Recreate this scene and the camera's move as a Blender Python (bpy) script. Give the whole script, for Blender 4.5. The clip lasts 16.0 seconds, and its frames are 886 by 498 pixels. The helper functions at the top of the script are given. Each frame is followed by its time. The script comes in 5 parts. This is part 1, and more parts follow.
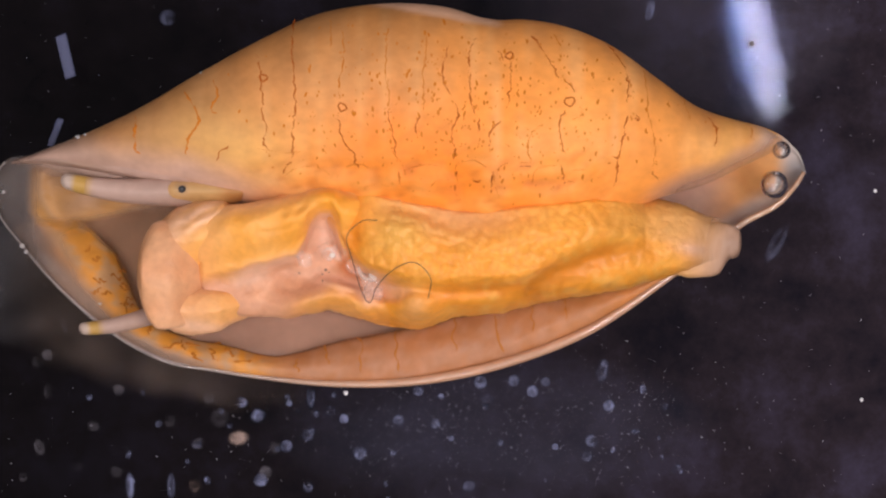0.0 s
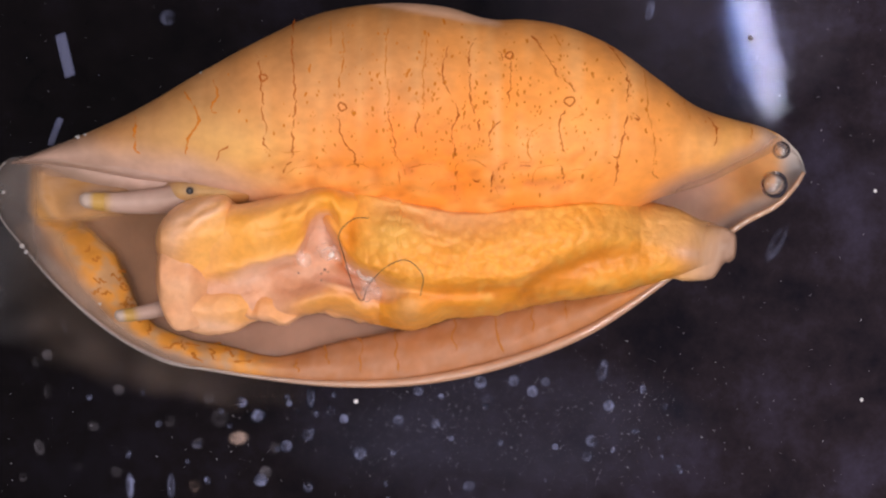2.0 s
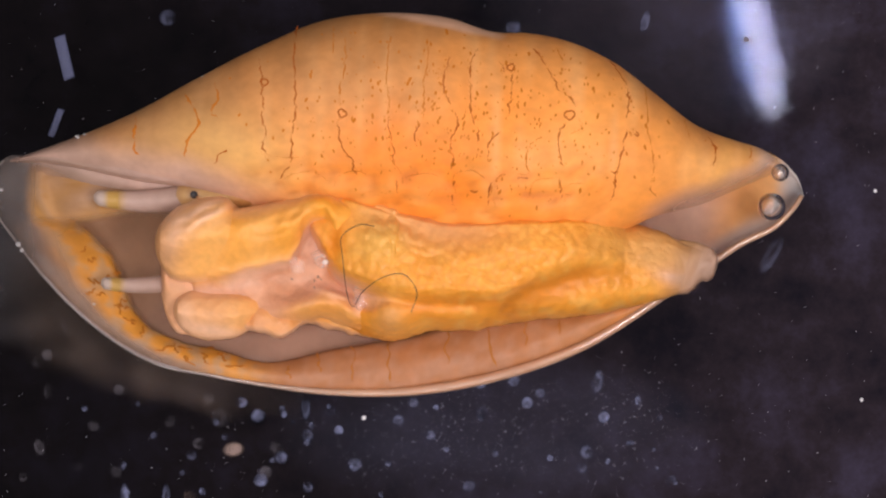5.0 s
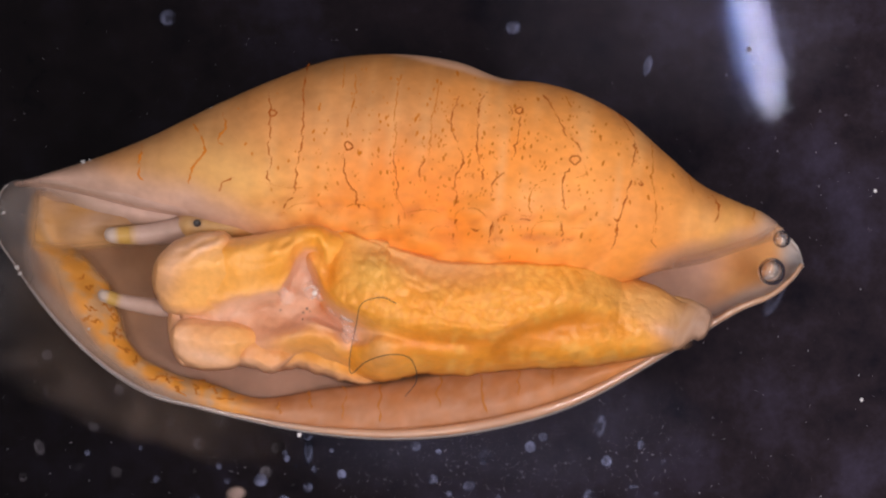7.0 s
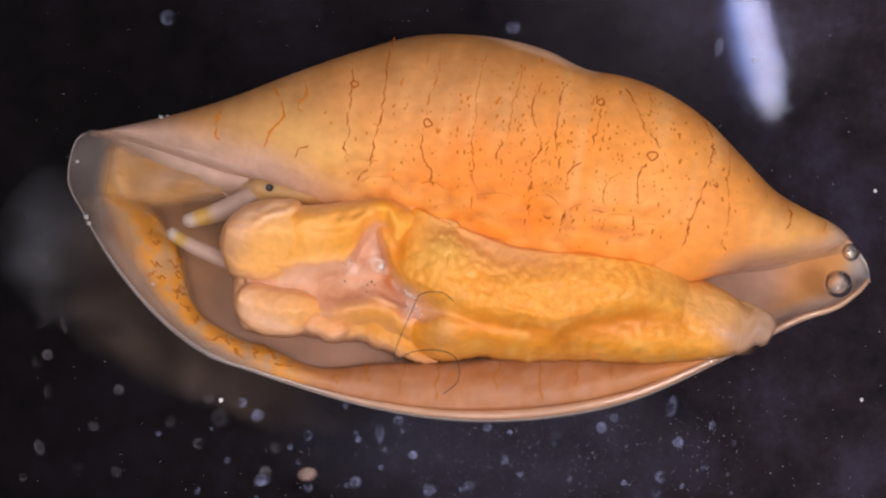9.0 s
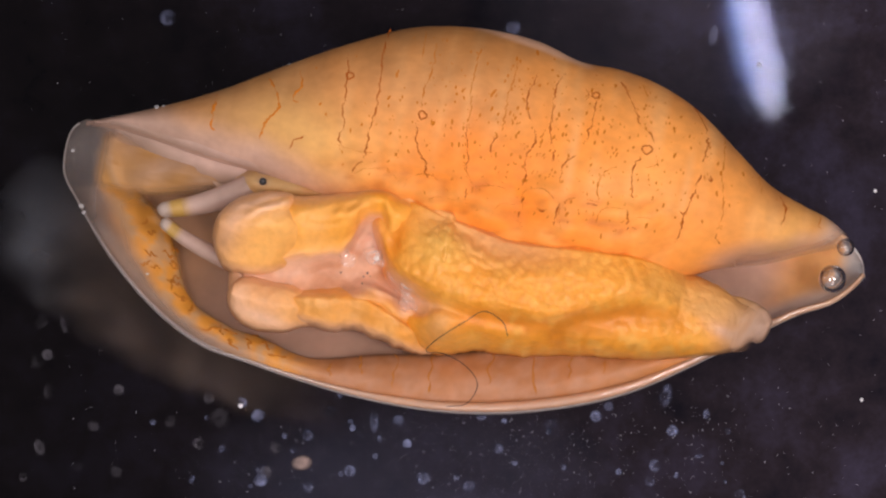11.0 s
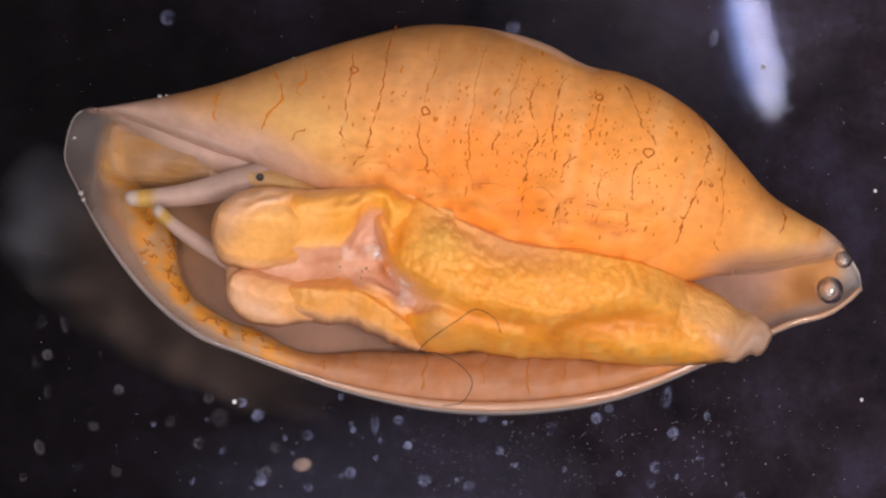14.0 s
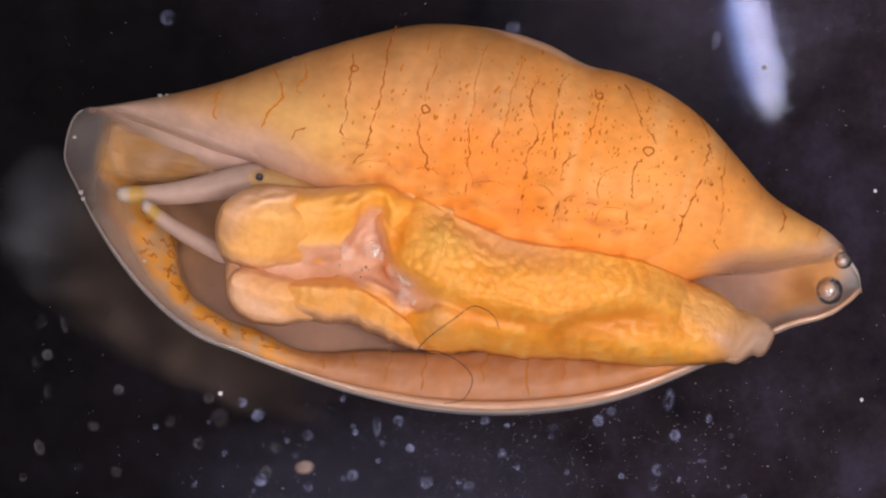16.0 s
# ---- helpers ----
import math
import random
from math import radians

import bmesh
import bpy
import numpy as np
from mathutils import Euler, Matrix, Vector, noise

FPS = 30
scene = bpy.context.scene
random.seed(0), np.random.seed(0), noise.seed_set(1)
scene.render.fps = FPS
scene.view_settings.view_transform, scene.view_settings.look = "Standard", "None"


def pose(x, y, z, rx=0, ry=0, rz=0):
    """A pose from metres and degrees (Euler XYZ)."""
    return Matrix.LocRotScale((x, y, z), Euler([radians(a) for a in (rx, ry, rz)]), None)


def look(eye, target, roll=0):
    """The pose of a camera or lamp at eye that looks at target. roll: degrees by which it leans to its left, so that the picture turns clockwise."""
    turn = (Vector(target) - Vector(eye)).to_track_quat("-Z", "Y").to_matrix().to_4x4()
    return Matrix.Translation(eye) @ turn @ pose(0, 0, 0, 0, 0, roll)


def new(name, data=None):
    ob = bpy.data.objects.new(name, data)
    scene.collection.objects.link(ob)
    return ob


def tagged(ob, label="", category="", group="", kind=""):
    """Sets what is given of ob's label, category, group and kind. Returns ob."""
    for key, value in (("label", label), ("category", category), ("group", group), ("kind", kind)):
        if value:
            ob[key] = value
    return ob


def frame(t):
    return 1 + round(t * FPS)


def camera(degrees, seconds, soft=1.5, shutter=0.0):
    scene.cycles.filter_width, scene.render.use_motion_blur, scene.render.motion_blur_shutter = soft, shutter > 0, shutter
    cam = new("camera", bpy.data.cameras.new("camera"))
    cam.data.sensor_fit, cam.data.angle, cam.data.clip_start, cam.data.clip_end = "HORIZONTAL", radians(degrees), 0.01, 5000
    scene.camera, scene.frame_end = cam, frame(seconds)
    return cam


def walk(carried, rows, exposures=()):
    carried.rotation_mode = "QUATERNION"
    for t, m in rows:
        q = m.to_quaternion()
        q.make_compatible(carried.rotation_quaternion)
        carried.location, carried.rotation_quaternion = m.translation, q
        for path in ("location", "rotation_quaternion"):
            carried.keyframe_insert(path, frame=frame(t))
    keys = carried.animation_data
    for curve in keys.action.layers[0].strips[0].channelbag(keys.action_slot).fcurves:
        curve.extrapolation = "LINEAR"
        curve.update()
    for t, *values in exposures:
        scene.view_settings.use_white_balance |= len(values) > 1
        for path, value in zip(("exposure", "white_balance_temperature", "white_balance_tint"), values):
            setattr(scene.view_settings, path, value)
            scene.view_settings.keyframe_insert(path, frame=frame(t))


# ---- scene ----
# A small sea snail lies on its back in a dish of water under a stereo microscope.
# Drawing units (u, v) are hundredths of a millimetre, u to the right, v down, z in millimetres above the focal plane.
MM = 0.001
EYE = 120.0
FLOOR = -3.35

cam = camera(7.476, 16.0, soft=2.3)
walk(cam, [(0.0, look((0, 0, EYE * MM), (0, 0.00001, 0))), (16.0, look((0, 0, EYE * MM), (0, 0.00001, 0)))],
     exposures=[(0.0, 0.0), (5.2, 0.0), (7.3, -0.13), (8.0, -0.1), (8.5, -0.06), (9.2, -0.03), (16.0, -0.03)])

# ---- world and lamps ----
world = bpy.data.worlds.new("dim_laboratory")
scene.world = world
world.use_nodes = True
wn = world.node_tree
wbg = wn.nodes["Background"]
wtex = wn.nodes.new("ShaderNodeTexCoord")
wnoise = wn.nodes.new("ShaderNodeTexNoise")
wnoise.inputs["Scale"].default_value = 2.0
wramp = wn.nodes.new("ShaderNodeValToRGB")
wramp.color_ramp.elements[0].position, wramp.color_ramp.elements[1].position = 0.3, 0.75
wramp.color_ramp.elements[0].color = (0.58, 0.52, 0.53, 1)
wramp.color_ramp.elements[1].color = (0.64, 0.59, 0.64, 1)
wn.links.new(wtex.outputs["Generated"], wnoise.inputs["Vector"])
wn.links.new(wnoise.outputs["Fac"], wramp.inputs["Fac"])
wn.links.new(wramp.outputs["Color"], wbg.inputs["Color"])
wbg.inputs["Strength"].default_value = 1.0


def area_lamp(name, eye, size, power, colour):
    data = bpy.data.lights.new(name, "AREA")
    data.shape, data.size, data.energy, data.color = "DISK", size * MM, power, colour
    lamp = new(name, data)
    lamp.matrix_world = look([c * MM for c in eye], (0, 0, 0))
    return lamp


area_lamp("soft_light_left", (-46, -14, 118), 28, 0.039, (1.0, 0.872, 0.85))
area_lamp("soft_light_right", (46, -10, 118), 28, 0.060, (1.0, 0.872, 0.85))
area_lamp("soft_light_front", (4, -72, 108), 64, 0.031, (1.0, 0.882, 0.87))


# ---- curves and meshes ----
def curve(*rows):
    """A smooth function through (place, value) rows."""
    xs, ys = np.array(rows, float).T
    slope = np.gradient(ys, xs)

    def f(x):
        x = np.clip(np.asarray(x, float), xs[0], xs[-1])
        i = np.clip(np.searchsorted(xs, x) - 1, 0, len(xs) - 2)
        h = xs[i + 1] - xs[i]
        s = (x - xs[i]) / h
        return ((2 * s**3 - 3 * s**2 + 1) * ys[i] + (s**3 - 2 * s**2 + s) * h * slope[i]
                + (3 * s**2 - 2 * s**3) * ys[i + 1] + (s**3 - s**2) * h * slope[i + 1])
    return f


PIVOT = np.array([-0.69, 0.91, 0.0])


def local(u, v, z):
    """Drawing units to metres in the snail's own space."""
    k = (EYE - z) / EYE / 100
    return np.stack([(u - 784) * k - PIVOT[0], (441 - v) * k - PIVOT[1], z + 0 * u], -1) * MM


def field(u, v, z):
    """Drawing units to metres in the world."""
    k = (EYE - z) / EYE / 100
    return Vector(((u - 784) * k * MM, (441 - v) * k * MM, z * MM))


def smooth(a, b, x):
    s = np.clip((np.asarray(x, float) - a) / (b - a), 0, 1)
    return s * s * (3 - 2 * s)


def wobble(u, v, scale, seed=0.0):
    """Smooth noise over the drawing plane, -1 to 1."""
    u, v = np.broadcast_arrays(np.asarray(u, float), np.asarray(v, float))
    flat = [noise.noise(Vector((a / scale, b / scale, seed))) for a, b in zip(u.ravel(), v.ravel())]
    return np.array(flat).reshape(u.shape)


def grid_mesh(name, p, around=False, caps=False):
    """A mesh over a grid of places; around: the second way closes on itself."""
    n, m = p.shape[:2]
    ii, jj = np.meshgrid(np.arange(n - 1), np.arange(m if around else m - 1), indexing="ij")
    ii, jj = ii.ravel(), jj.ravel()
    j2 = (jj + 1) % m
    quads = np.stack([ii * m + jj, ii * m + j2, (ii + 1) * m + j2, (ii + 1) * m + jj], 1)
    faces = quads.tolist()
    if caps:
        faces += [list(range(m - 1, -1, -1)), [(n - 1) * m + k for k in range(m)]]
    mesh = bpy.data.meshes.new(name)
    mesh.from_pydata(p.reshape(-1, 3).tolist(), [], faces)
    mesh.polygons.foreach_set("use_smooth", [True] * len(mesh.polygons))
    mesh.update()
    return mesh


def pigment(mesh, rgb, clear=0.0):
    """Stores the natural colour, with any shade put into it, and how clear the tissue is."""
    n = len(mesh.vertices)
    data = np.ones((n, 4), np.float32)
    data[:, :3] = np.asarray(rgb, np.float32).reshape(-1, 3) if np.ndim(rgb) > 1 else rgb
    data[:, 3] = 1 - np.asarray(clear, np.float32).ravel() if np.ndim(clear) else 1 - clear
    layer = mesh.color_attributes.new("pigment", "FLOAT_COLOR", "POINT")
    layer.data.foreach_set("color", data.ravel())
    return mesh


def blend(a, b, f):
    f = np.asarray(f, float)[..., None]
    return np.asarray(a, float) * (1 - f) + np.asarray(b, float) * f


def part(name, mesh, material, parent, label=""):
    ob = new(name, mesh)
    if material:
        mesh.materials.clear()
        mesh.materials.append(material)
    ob.parent = parent
    if label:
        ob["label"] = label
    return ob


# ---- materials ----
def node(nt, kind, **inputs):
    n = nt.nodes.new(kind)
    for key, value in inputs.items():
        n.inputs[key.replace("_", " ")].default_value = value
    return n


def flesh(name, rough=0.45, scatter=0.0, depth=0.5, grain=0.12, cells=0.0, fine=0.0, relief=0.25, stretch=(1, 1, 1), dye=(1, 1, 1)):
    """Soft translucent tissue coloured by its pigment, with fine relief. Sizes in millimetres."""
    mat = bpy.data.materials.new(name)
    mat.use_nodes = True
    nt = mat.node_tree
    p = nt.nodes["Principled BSDF"]
    out = nt.nodes["Material Output"]
    col = nt.nodes.new("ShaderNodeAttribute")
    col.attribute_name = "pigment"
    tex = nt.nodes.new("ShaderNodeTexCoord")
    size = nt.nodes.new("ShaderNodeMapping")
    size.inputs["Scale"].default_value = [1000 * k for k in stretch]
    nt.links.new(tex.outputs["Object"], size.inputs["Vector"])
    broad = node(nt, "ShaderNodeTexNoise", Scale=1.3, Detail=3.0)
    small = node(nt, "ShaderNodeTexNoise", Scale=1.0 / grain, Detail=5.0)
    for n in (broad, small):
        nt.links.new(size.outputs["Vector"], n.inputs["Vector"])
    tone = node(nt, "ShaderNodeMath")
    tone.operation = "ADD"
    nt.links.new(broad.outputs["Fac"], tone.inputs[0])
    nt.links.new(small.outputs["Fac"], tone.inputs[1])
    span = node(nt, "ShaderNodeMapRange")
    for k, value in zip(("From Min", "From Max", "To Min", "To Max"), (0.6, 1.4, 0.84, 1.14)):
        span.inputs[k].default_value = value
    nt.links.new(tone.outputs[0], span.inputs["Value"])
    tint = nt.nodes.new("ShaderNodeVectorMath")
    tint.operation = "SCALE"
    nt.links.new(col.outputs["Color"], tint.inputs[0])
    nt.links.new(span.outputs["Result"], tint.inputs["Scale"])
    dyed = nt.nodes.new("ShaderNodeVectorMath")
    dyed.operation = "MULTIPLY"
    dyed.inputs[1].default_value = dye
    nt.links.new(tint.outputs["Vector"], dyed.inputs[0])
    nt.links.new(dyed.outputs["Vector"], p.inputs["Base Color"])
    p.inputs["Roughness"].default_value = rough
    p.inputs["Specular IOR Level"].default_value = 0.3
    p.inputs["Subsurface Weight"].default_value = scatter
    p.inputs["Subsurface Radius"].default_value = (1.0, 0.82, 0.65)
    p.inputs["Subsurface Scale"].default_value = depth * MM
    height = small.outputs["Fac"]
    if cells:
        cell = node(nt, "ShaderNodeTexVoronoi", Scale=1.0 / cells)
        cell.feature = "SMOOTH_F1"
        warp = nt.nodes.new("ShaderNodeVectorMath")
        warp.operation = "MULTIPLY_ADD"
        warp.inputs[1].default_value = (0.25, 0.25, 0.25)
        nt.links.new(small.outputs["Color"], warp.inputs[0])
        nt.links.new(size.outputs["Vector"], warp.inputs[2])
        nt.links.new(warp.outputs["Vector"], cell.inputs["Vector"])
        mix = node(nt, "ShaderNodeMath")
        mix.operation = "MULTIPLY_ADD"
        mix.inputs[1].default_value = -1.2
        nt.links.new(cell.outputs["Distance"], mix.inputs[0])
        nt.links.new(small.outputs["Fac"], mix.inputs[2])
        height = mix.outputs[0]
    bump = node(nt, "ShaderNodeBump", Strength=relief, Distance=0.00006)
    nt.links.new(height, bump.inputs["Height"])
    nt.links.new(bump.outputs["Normal"], p.inputs["Normal"])
    clear = nt.nodes.new("ShaderNodeBsdfTransparent")
    both = nt.nodes.new("ShaderNodeMixShader")
    nt.links.new(col.outputs["Alpha"], both.inputs["Fac"])
    nt.links.new(clear.outputs[0], both.inputs[1])
    nt.links.new(p.outputs[0], both.inputs[2])
    nt.links.new(both.outputs[0], out.inputs["Surface"])
    return mat


def plain(name, rgb, rough=0.5, **more):
    mat = bpy.data.materials.new(name)
    mat.use_nodes = True
    p = mat.node_tree.nodes["Principled BSDF"]
    p.inputs["Base Color"].default_value = (*rgb, 1)
    p.inputs["Roughness"].default_value = rough
    for key, value in more.items():
        p.inputs[key.replace("_", " ")].default_value = value
    return mat


SKIN = flesh("mantle_skin", rough=0.5, grain=0.2, relief=0.2, stretch=(0.9, 1.1, 1.0), dye=(0.96, 0.905, 0.90))
SHELL = flesh("shell_wall", rough=0.3, scatter=0.3, depth=0.5, grain=0.3, relief=0.06)
FOOT = flesh("foot_skin", rough=0.33, grain=0.16, cells=0.15, relief=0.24, dye=(0.905, 0.785, 0.665))
SOLE = flesh("sole_skin", rough=0.35, grain=0.25, relief=0.2, dye=(0.9, 0.86, 0.82))
BAND = flesh("mantle_edge_skin", rough=0.4, grain=0.22, relief=0.15, dye=(0.83, 0.78, 0.75))
LINE = plain("brown_pigment", (0.36, 0.085, 0.008), 0.7, Specular_IOR_Level=0.1)
DOT = plain("red_brown_dots", (0.52, 0.16, 0.012), 0.7, Specular_IOR_Level=0.1)
LINE_PALE = plain("ochre_pigment", (0.50, 0.155, 0.012), 0.7, Specular_IOR_Level=0.1)
LIP = flesh("lip_enamel", rough=0.14, scatter=0.5, depth=0.5, grain=0.3, relief=0.05)
LIP.node_tree.nodes["Principled BSDF"].inputs["Specular IOR Level"].default_value = 1.0
BLACK_EYE = plain("black_eye", (0.02, 0.019, 0.022), 0.6)
FIBRE = plain("dark_fibre", (0.012, 0.010, 0.009), 0.6)
MOTTLE = plain("brown_mottle", (0.40, 0.145, 0.02), 0.6, Specular_IOR_Level=0.1)
EDGE_LINE = plain("faint_brown_pigment", (0.42, 0.165, 0.04), 0.6, Specular_IOR_Level=0.1)
DUST = plain("pale_dust", (0.42, 0.42, 0.48), 0.7)
WHITE_GRAIN = plain("white_grain", (0.75, 0.75, 0.78), 0.5)


def floor_material():
    mat = bpy.data.materials.new("black_glazed_floor")
    mat.use_nodes = True
    nt = mat.node_tree
    p = nt.nodes["Principled BSDF"]
    tex = nt.nodes.new("ShaderNodeTexCoord")
    size = nt.nodes.new("ShaderNodeMapping")
    size.inputs["Scale"].default_value = (1000, 1000, 1000)
    nt.links.new(tex.outputs["Object"], size.inputs["Vector"])
    cloud = node(nt, "ShaderNodeTexNoise", Scale=0.45, Detail=9.0, Roughness=0.72)
    nt.links.new(size.outputs["Vector"], cloud.inputs["Vector"])
    ramp = nt.nodes.new("ShaderNodeValToRGB")
    e = ramp.color_ramp.elements
    e[0].position, e[0].color = 0.36, (0.0038, 0.0032, 0.0056, 1)
    e[1].position, e[1].color = 0.74, (0.0215, 0.0185, 0.0320, 1)
    brown = e.new(0.5)
    brown.color = (0.0100, 0.0074, 0.0100, 1)
    nt.links.new(cloud.outputs["Fac"], ramp.inputs["Fac"])
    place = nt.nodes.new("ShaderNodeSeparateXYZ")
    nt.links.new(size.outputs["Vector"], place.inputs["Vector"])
    # Uneven brightness of the floor, put into its colour: dim left, brighter right.
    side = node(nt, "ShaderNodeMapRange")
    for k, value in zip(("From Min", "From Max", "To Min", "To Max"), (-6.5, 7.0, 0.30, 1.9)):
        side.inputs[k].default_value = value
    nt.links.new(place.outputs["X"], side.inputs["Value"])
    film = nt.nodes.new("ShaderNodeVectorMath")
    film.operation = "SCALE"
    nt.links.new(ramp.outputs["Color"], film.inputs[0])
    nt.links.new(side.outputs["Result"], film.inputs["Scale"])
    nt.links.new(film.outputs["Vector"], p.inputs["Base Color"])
    p.inputs["Roughness"].default_value = 0.03
    p.inputs["IOR"].default_value = 1.4
    p.inputs["Specular IOR Level"].default_value = 0.09
    return mat


FLOOR_MAT = floor_material()

# ---- the dish ----
def disc_mesh(name, profile, steps=96):
    """A turned form from (radius, height) rows in millimetres."""
    pts = np.array(profile, float)
    a = np.arange(steps) * 2 * np.pi / steps
    p = np.stack([np.cos(a)[None] * pts[:, :1], np.sin(a)[None] * pts[:, :1], np.repeat(pts[:, 1:], steps, 1)], -1) * MM
    return grid_mesh(name, p, around=True, caps=True)


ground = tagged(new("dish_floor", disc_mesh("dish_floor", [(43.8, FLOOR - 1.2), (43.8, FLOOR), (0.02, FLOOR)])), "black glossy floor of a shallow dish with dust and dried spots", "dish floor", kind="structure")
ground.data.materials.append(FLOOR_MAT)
for poly in ground.data.polygons:
    poly.use_smooth = False
wall_mat = plain("dark_dish_wall", (0.02, 0.02, 0.025), 0.2)
rim = tagged(new("dish_wall", disc_mesh("dish_wall", [(43.9, FLOOR - 1.2), (45.4, FLOOR - 1.2), (45.4, 9.6), (45.1, 10.0), (44.3, 10.0), (43.9, 9.6), (43.9, FLOOR - 1.19)])), "low dark round wall of the dish", "dish wall", kind="structure")
rim.data.materials.append(wall_mat)
stage = tagged(new("microscope_stage", disc_mesh("microscope_stage", [(0.02, FLOOR - 13), (90, FLOOR - 13), (90, FLOOR - 1.8), (89.4, FLOOR - 1.21), (0.02, FLOOR - 1.21)])), "flat black stage plate under the dish", "stage", kind="structure")
stage.data.materials.append(plain("black_stage_paint", (0.015, 0.015, 0.016), 0.6))


# ---- the illuminator, whose bright window shows in the floor as a long gleam ----
def illuminator():
    height = 160.0
    k = (EYE - FLOOR) / EYE / 100
    f = 1 + (height - FLOOR) / (EYE - FLOOR)
    spot = ((1335 - 784) * k * f, (441 - 60) * k * f)
    lamp = tagged(new("slit_illuminator"), "small black lamp with a long glowing bluish-white slit", "lamp")
    lamp.matrix_world = pose(spot[0] * MM, spot[1] * MM, height * MM, 0, 0, 13)
    a = np.arange(40) * 2 * np.pi / 40
    ring = np.stack([np.cos(a), np.sin(a)], -1)
    win = np.concatenate([np.zeros((1, 40, 2)), ring[None] * (0.84, 3.6)], 0)
    p = np.concatenate([win, np.zeros((2, 40, 1))], -1) * MM
    glow = bpy.data.materials.new("lamp_window")
    glow.use_nodes = True
    gp = glow.node_tree.nodes["Principled BSDF"]
    gp.inputs["Emission Strength"].default_value = 185.0
    gn = glow.node_tree
    where = gn.nodes.new("ShaderNodeTexCoord")
    across = gn.nodes.new("ShaderNodeSeparateXYZ")
    gn.links.new(where.outputs["Generated"], across.inputs[0])
    hue = gn.nodes.new("ShaderNodeValToRGB")
    stops = hue.color_ramp.elements
    stops[0].position, stops[0].color = 0.05, (0.10, 0.20, 0.80, 1)
    stops[1].position, stops[1].color = 0.95, (0.30, 0.30, 0.62, 1)
    for at, tone in ((0.32, (0.62, 0.64, 1.0, 1)), (0.55, (0.76, 0.74, 1.0, 1)), (0.75, (0.60, 0.58, 0.95, 1))):
        stops.new(at).color = tone
    streak = node(gn, "ShaderNodeTexNoise", Scale=5.0, Detail=6.0, Roughness=0.7)
    gn.links.new(where.outputs["Generated"], streak.inputs["Vector"])
    shift = node(gn, "ShaderNodeMath")
    shift.operation = "MULTIPLY_ADD"
    shift.inputs[1].default_value = 0.35
    gn.links.new(streak.outputs["Fac"], shift.inputs[0])
    gn.links.new(across.outputs["X"], shift.inputs[2])
    back = node(gn, "ShaderNodeMath")
    back.operation = "SUBTRACT"
    back.inputs[1].default_value = 0.175
    gn.links.new(shift.outputs[0], back.inputs[0])
    gn.links.new(back.outputs[0], hue.inputs["Fac"])
    gn.links.new(hue.outputs["Color"], gp.inputs["Emission Color"])
    part("window", grid_mesh("window", p[::-1], around=True), glow, lamp, "glowing bluish-white window")
    body = np.stack([np.concatenate([ring * s, np.full((40, 1), z)], -1) for s, z in (((1.1, 3.7), 0.0), ((1.9, 4.6), 0.0), ((2.1, 4.8), 0.4), ((2.1, 4.8), 9.0), ((1.2, 3.0), 11.0))]) * MM
    part("housing", grid_mesh("housing", body, around=True), wall_mat, lamp)
    inv = lamp.matrix_world.inverted()
    t = np.linspace(0, 1, 60)
    way = [(1 - a) ** 3 * Vector((spot[0], spot[1], height + 10)) + 3 * a * (1 - a) ** 2 * Vector((spot[0], spot[1], height + 90)) + 3 * a * a * (1 - a) * Vector((78, 60, height + 60)) + a ** 3 * Vector((72, 40, FLOOR - 1.5)) for a in t.tolist()]
    way = np.array([inv @ (p * MM) for p in way])
    d = np.gradient(way, axis=0)
    d /= np.linalg.norm(d, axis=1, keepdims=True)
    side = np.cross(d, (0.6, -0.8, 0.1))
    side /= np.linalg.norm(side, axis=1, keepdims=True)
    up = np.cross(d, side)
    ring12 = np.arange(12) * np.pi / 6
    tube = way[:, None] + 1.4 * MM * (side[:, None] * np.cos(ring12)[None, :, None] + up[:, None] * np.sin(ring12)[None, :, None])
    part("neck", grid_mesh("neck", tube, around=True, caps=True), wall_mat, lamp)


illuminator()

# ---- the snail ----
snail = tagged(new("sea_snail"), "orange sea snail lying on its back with its foot out", "snail")

whorl_top = curve((20, 286), (60, 272), (130, 245), (240, 195), (350, 131), (470, 66), (560, 26), (640, 10), (710, 6), (790, 13), (870, 35), (930, 35), (1000, 47), (1080, 80), (1170, 144), (1230, 187), (1300, 212), (1350, 226), (1385, 246))
whorl_low = curve((20, 291), (60, 290), (130, 297), (250, 318), (330, 328), (400, 350), (520, 374), (700, 402), (830, 425), (1000, 425), (1100, 385), (1160, 354), (1250, 326), (1320, 292), (1385, 262))
whorl_high = curve((20, 0.2), (130, 0.45), (300, 0.75), (500, 1.05), (700, 1.4), (900, 1.45), (1050, 1.3), (1200, 0.9), (1300, 0.55), (1385, 0.3))
whorl_mid = curve((20, -0.2), (150, 0.1), (350, 0.55), (600, 0.85), (1050, 1.0), (1200, 0.95), (1300, 0.6), (1385, 0.15))


def whorl_z(u, v):
    top, low = whorl_top(u), whorl_low(u)
    c = np.clip((2 * v - top - low) / (low - top), -1, 1)
    return whorl_mid(u) + whorl_high(u) * (1 - np.abs(c) ** 2.0) ** (1 / 2.0)


ORANGE, AMBER, STRAW = (0.87, 0.29, 0.024), (0.82, 0.36, 0.085), (0.66, 0.345, 0.095)
PALE = (0.40, 0.37, 0.36)


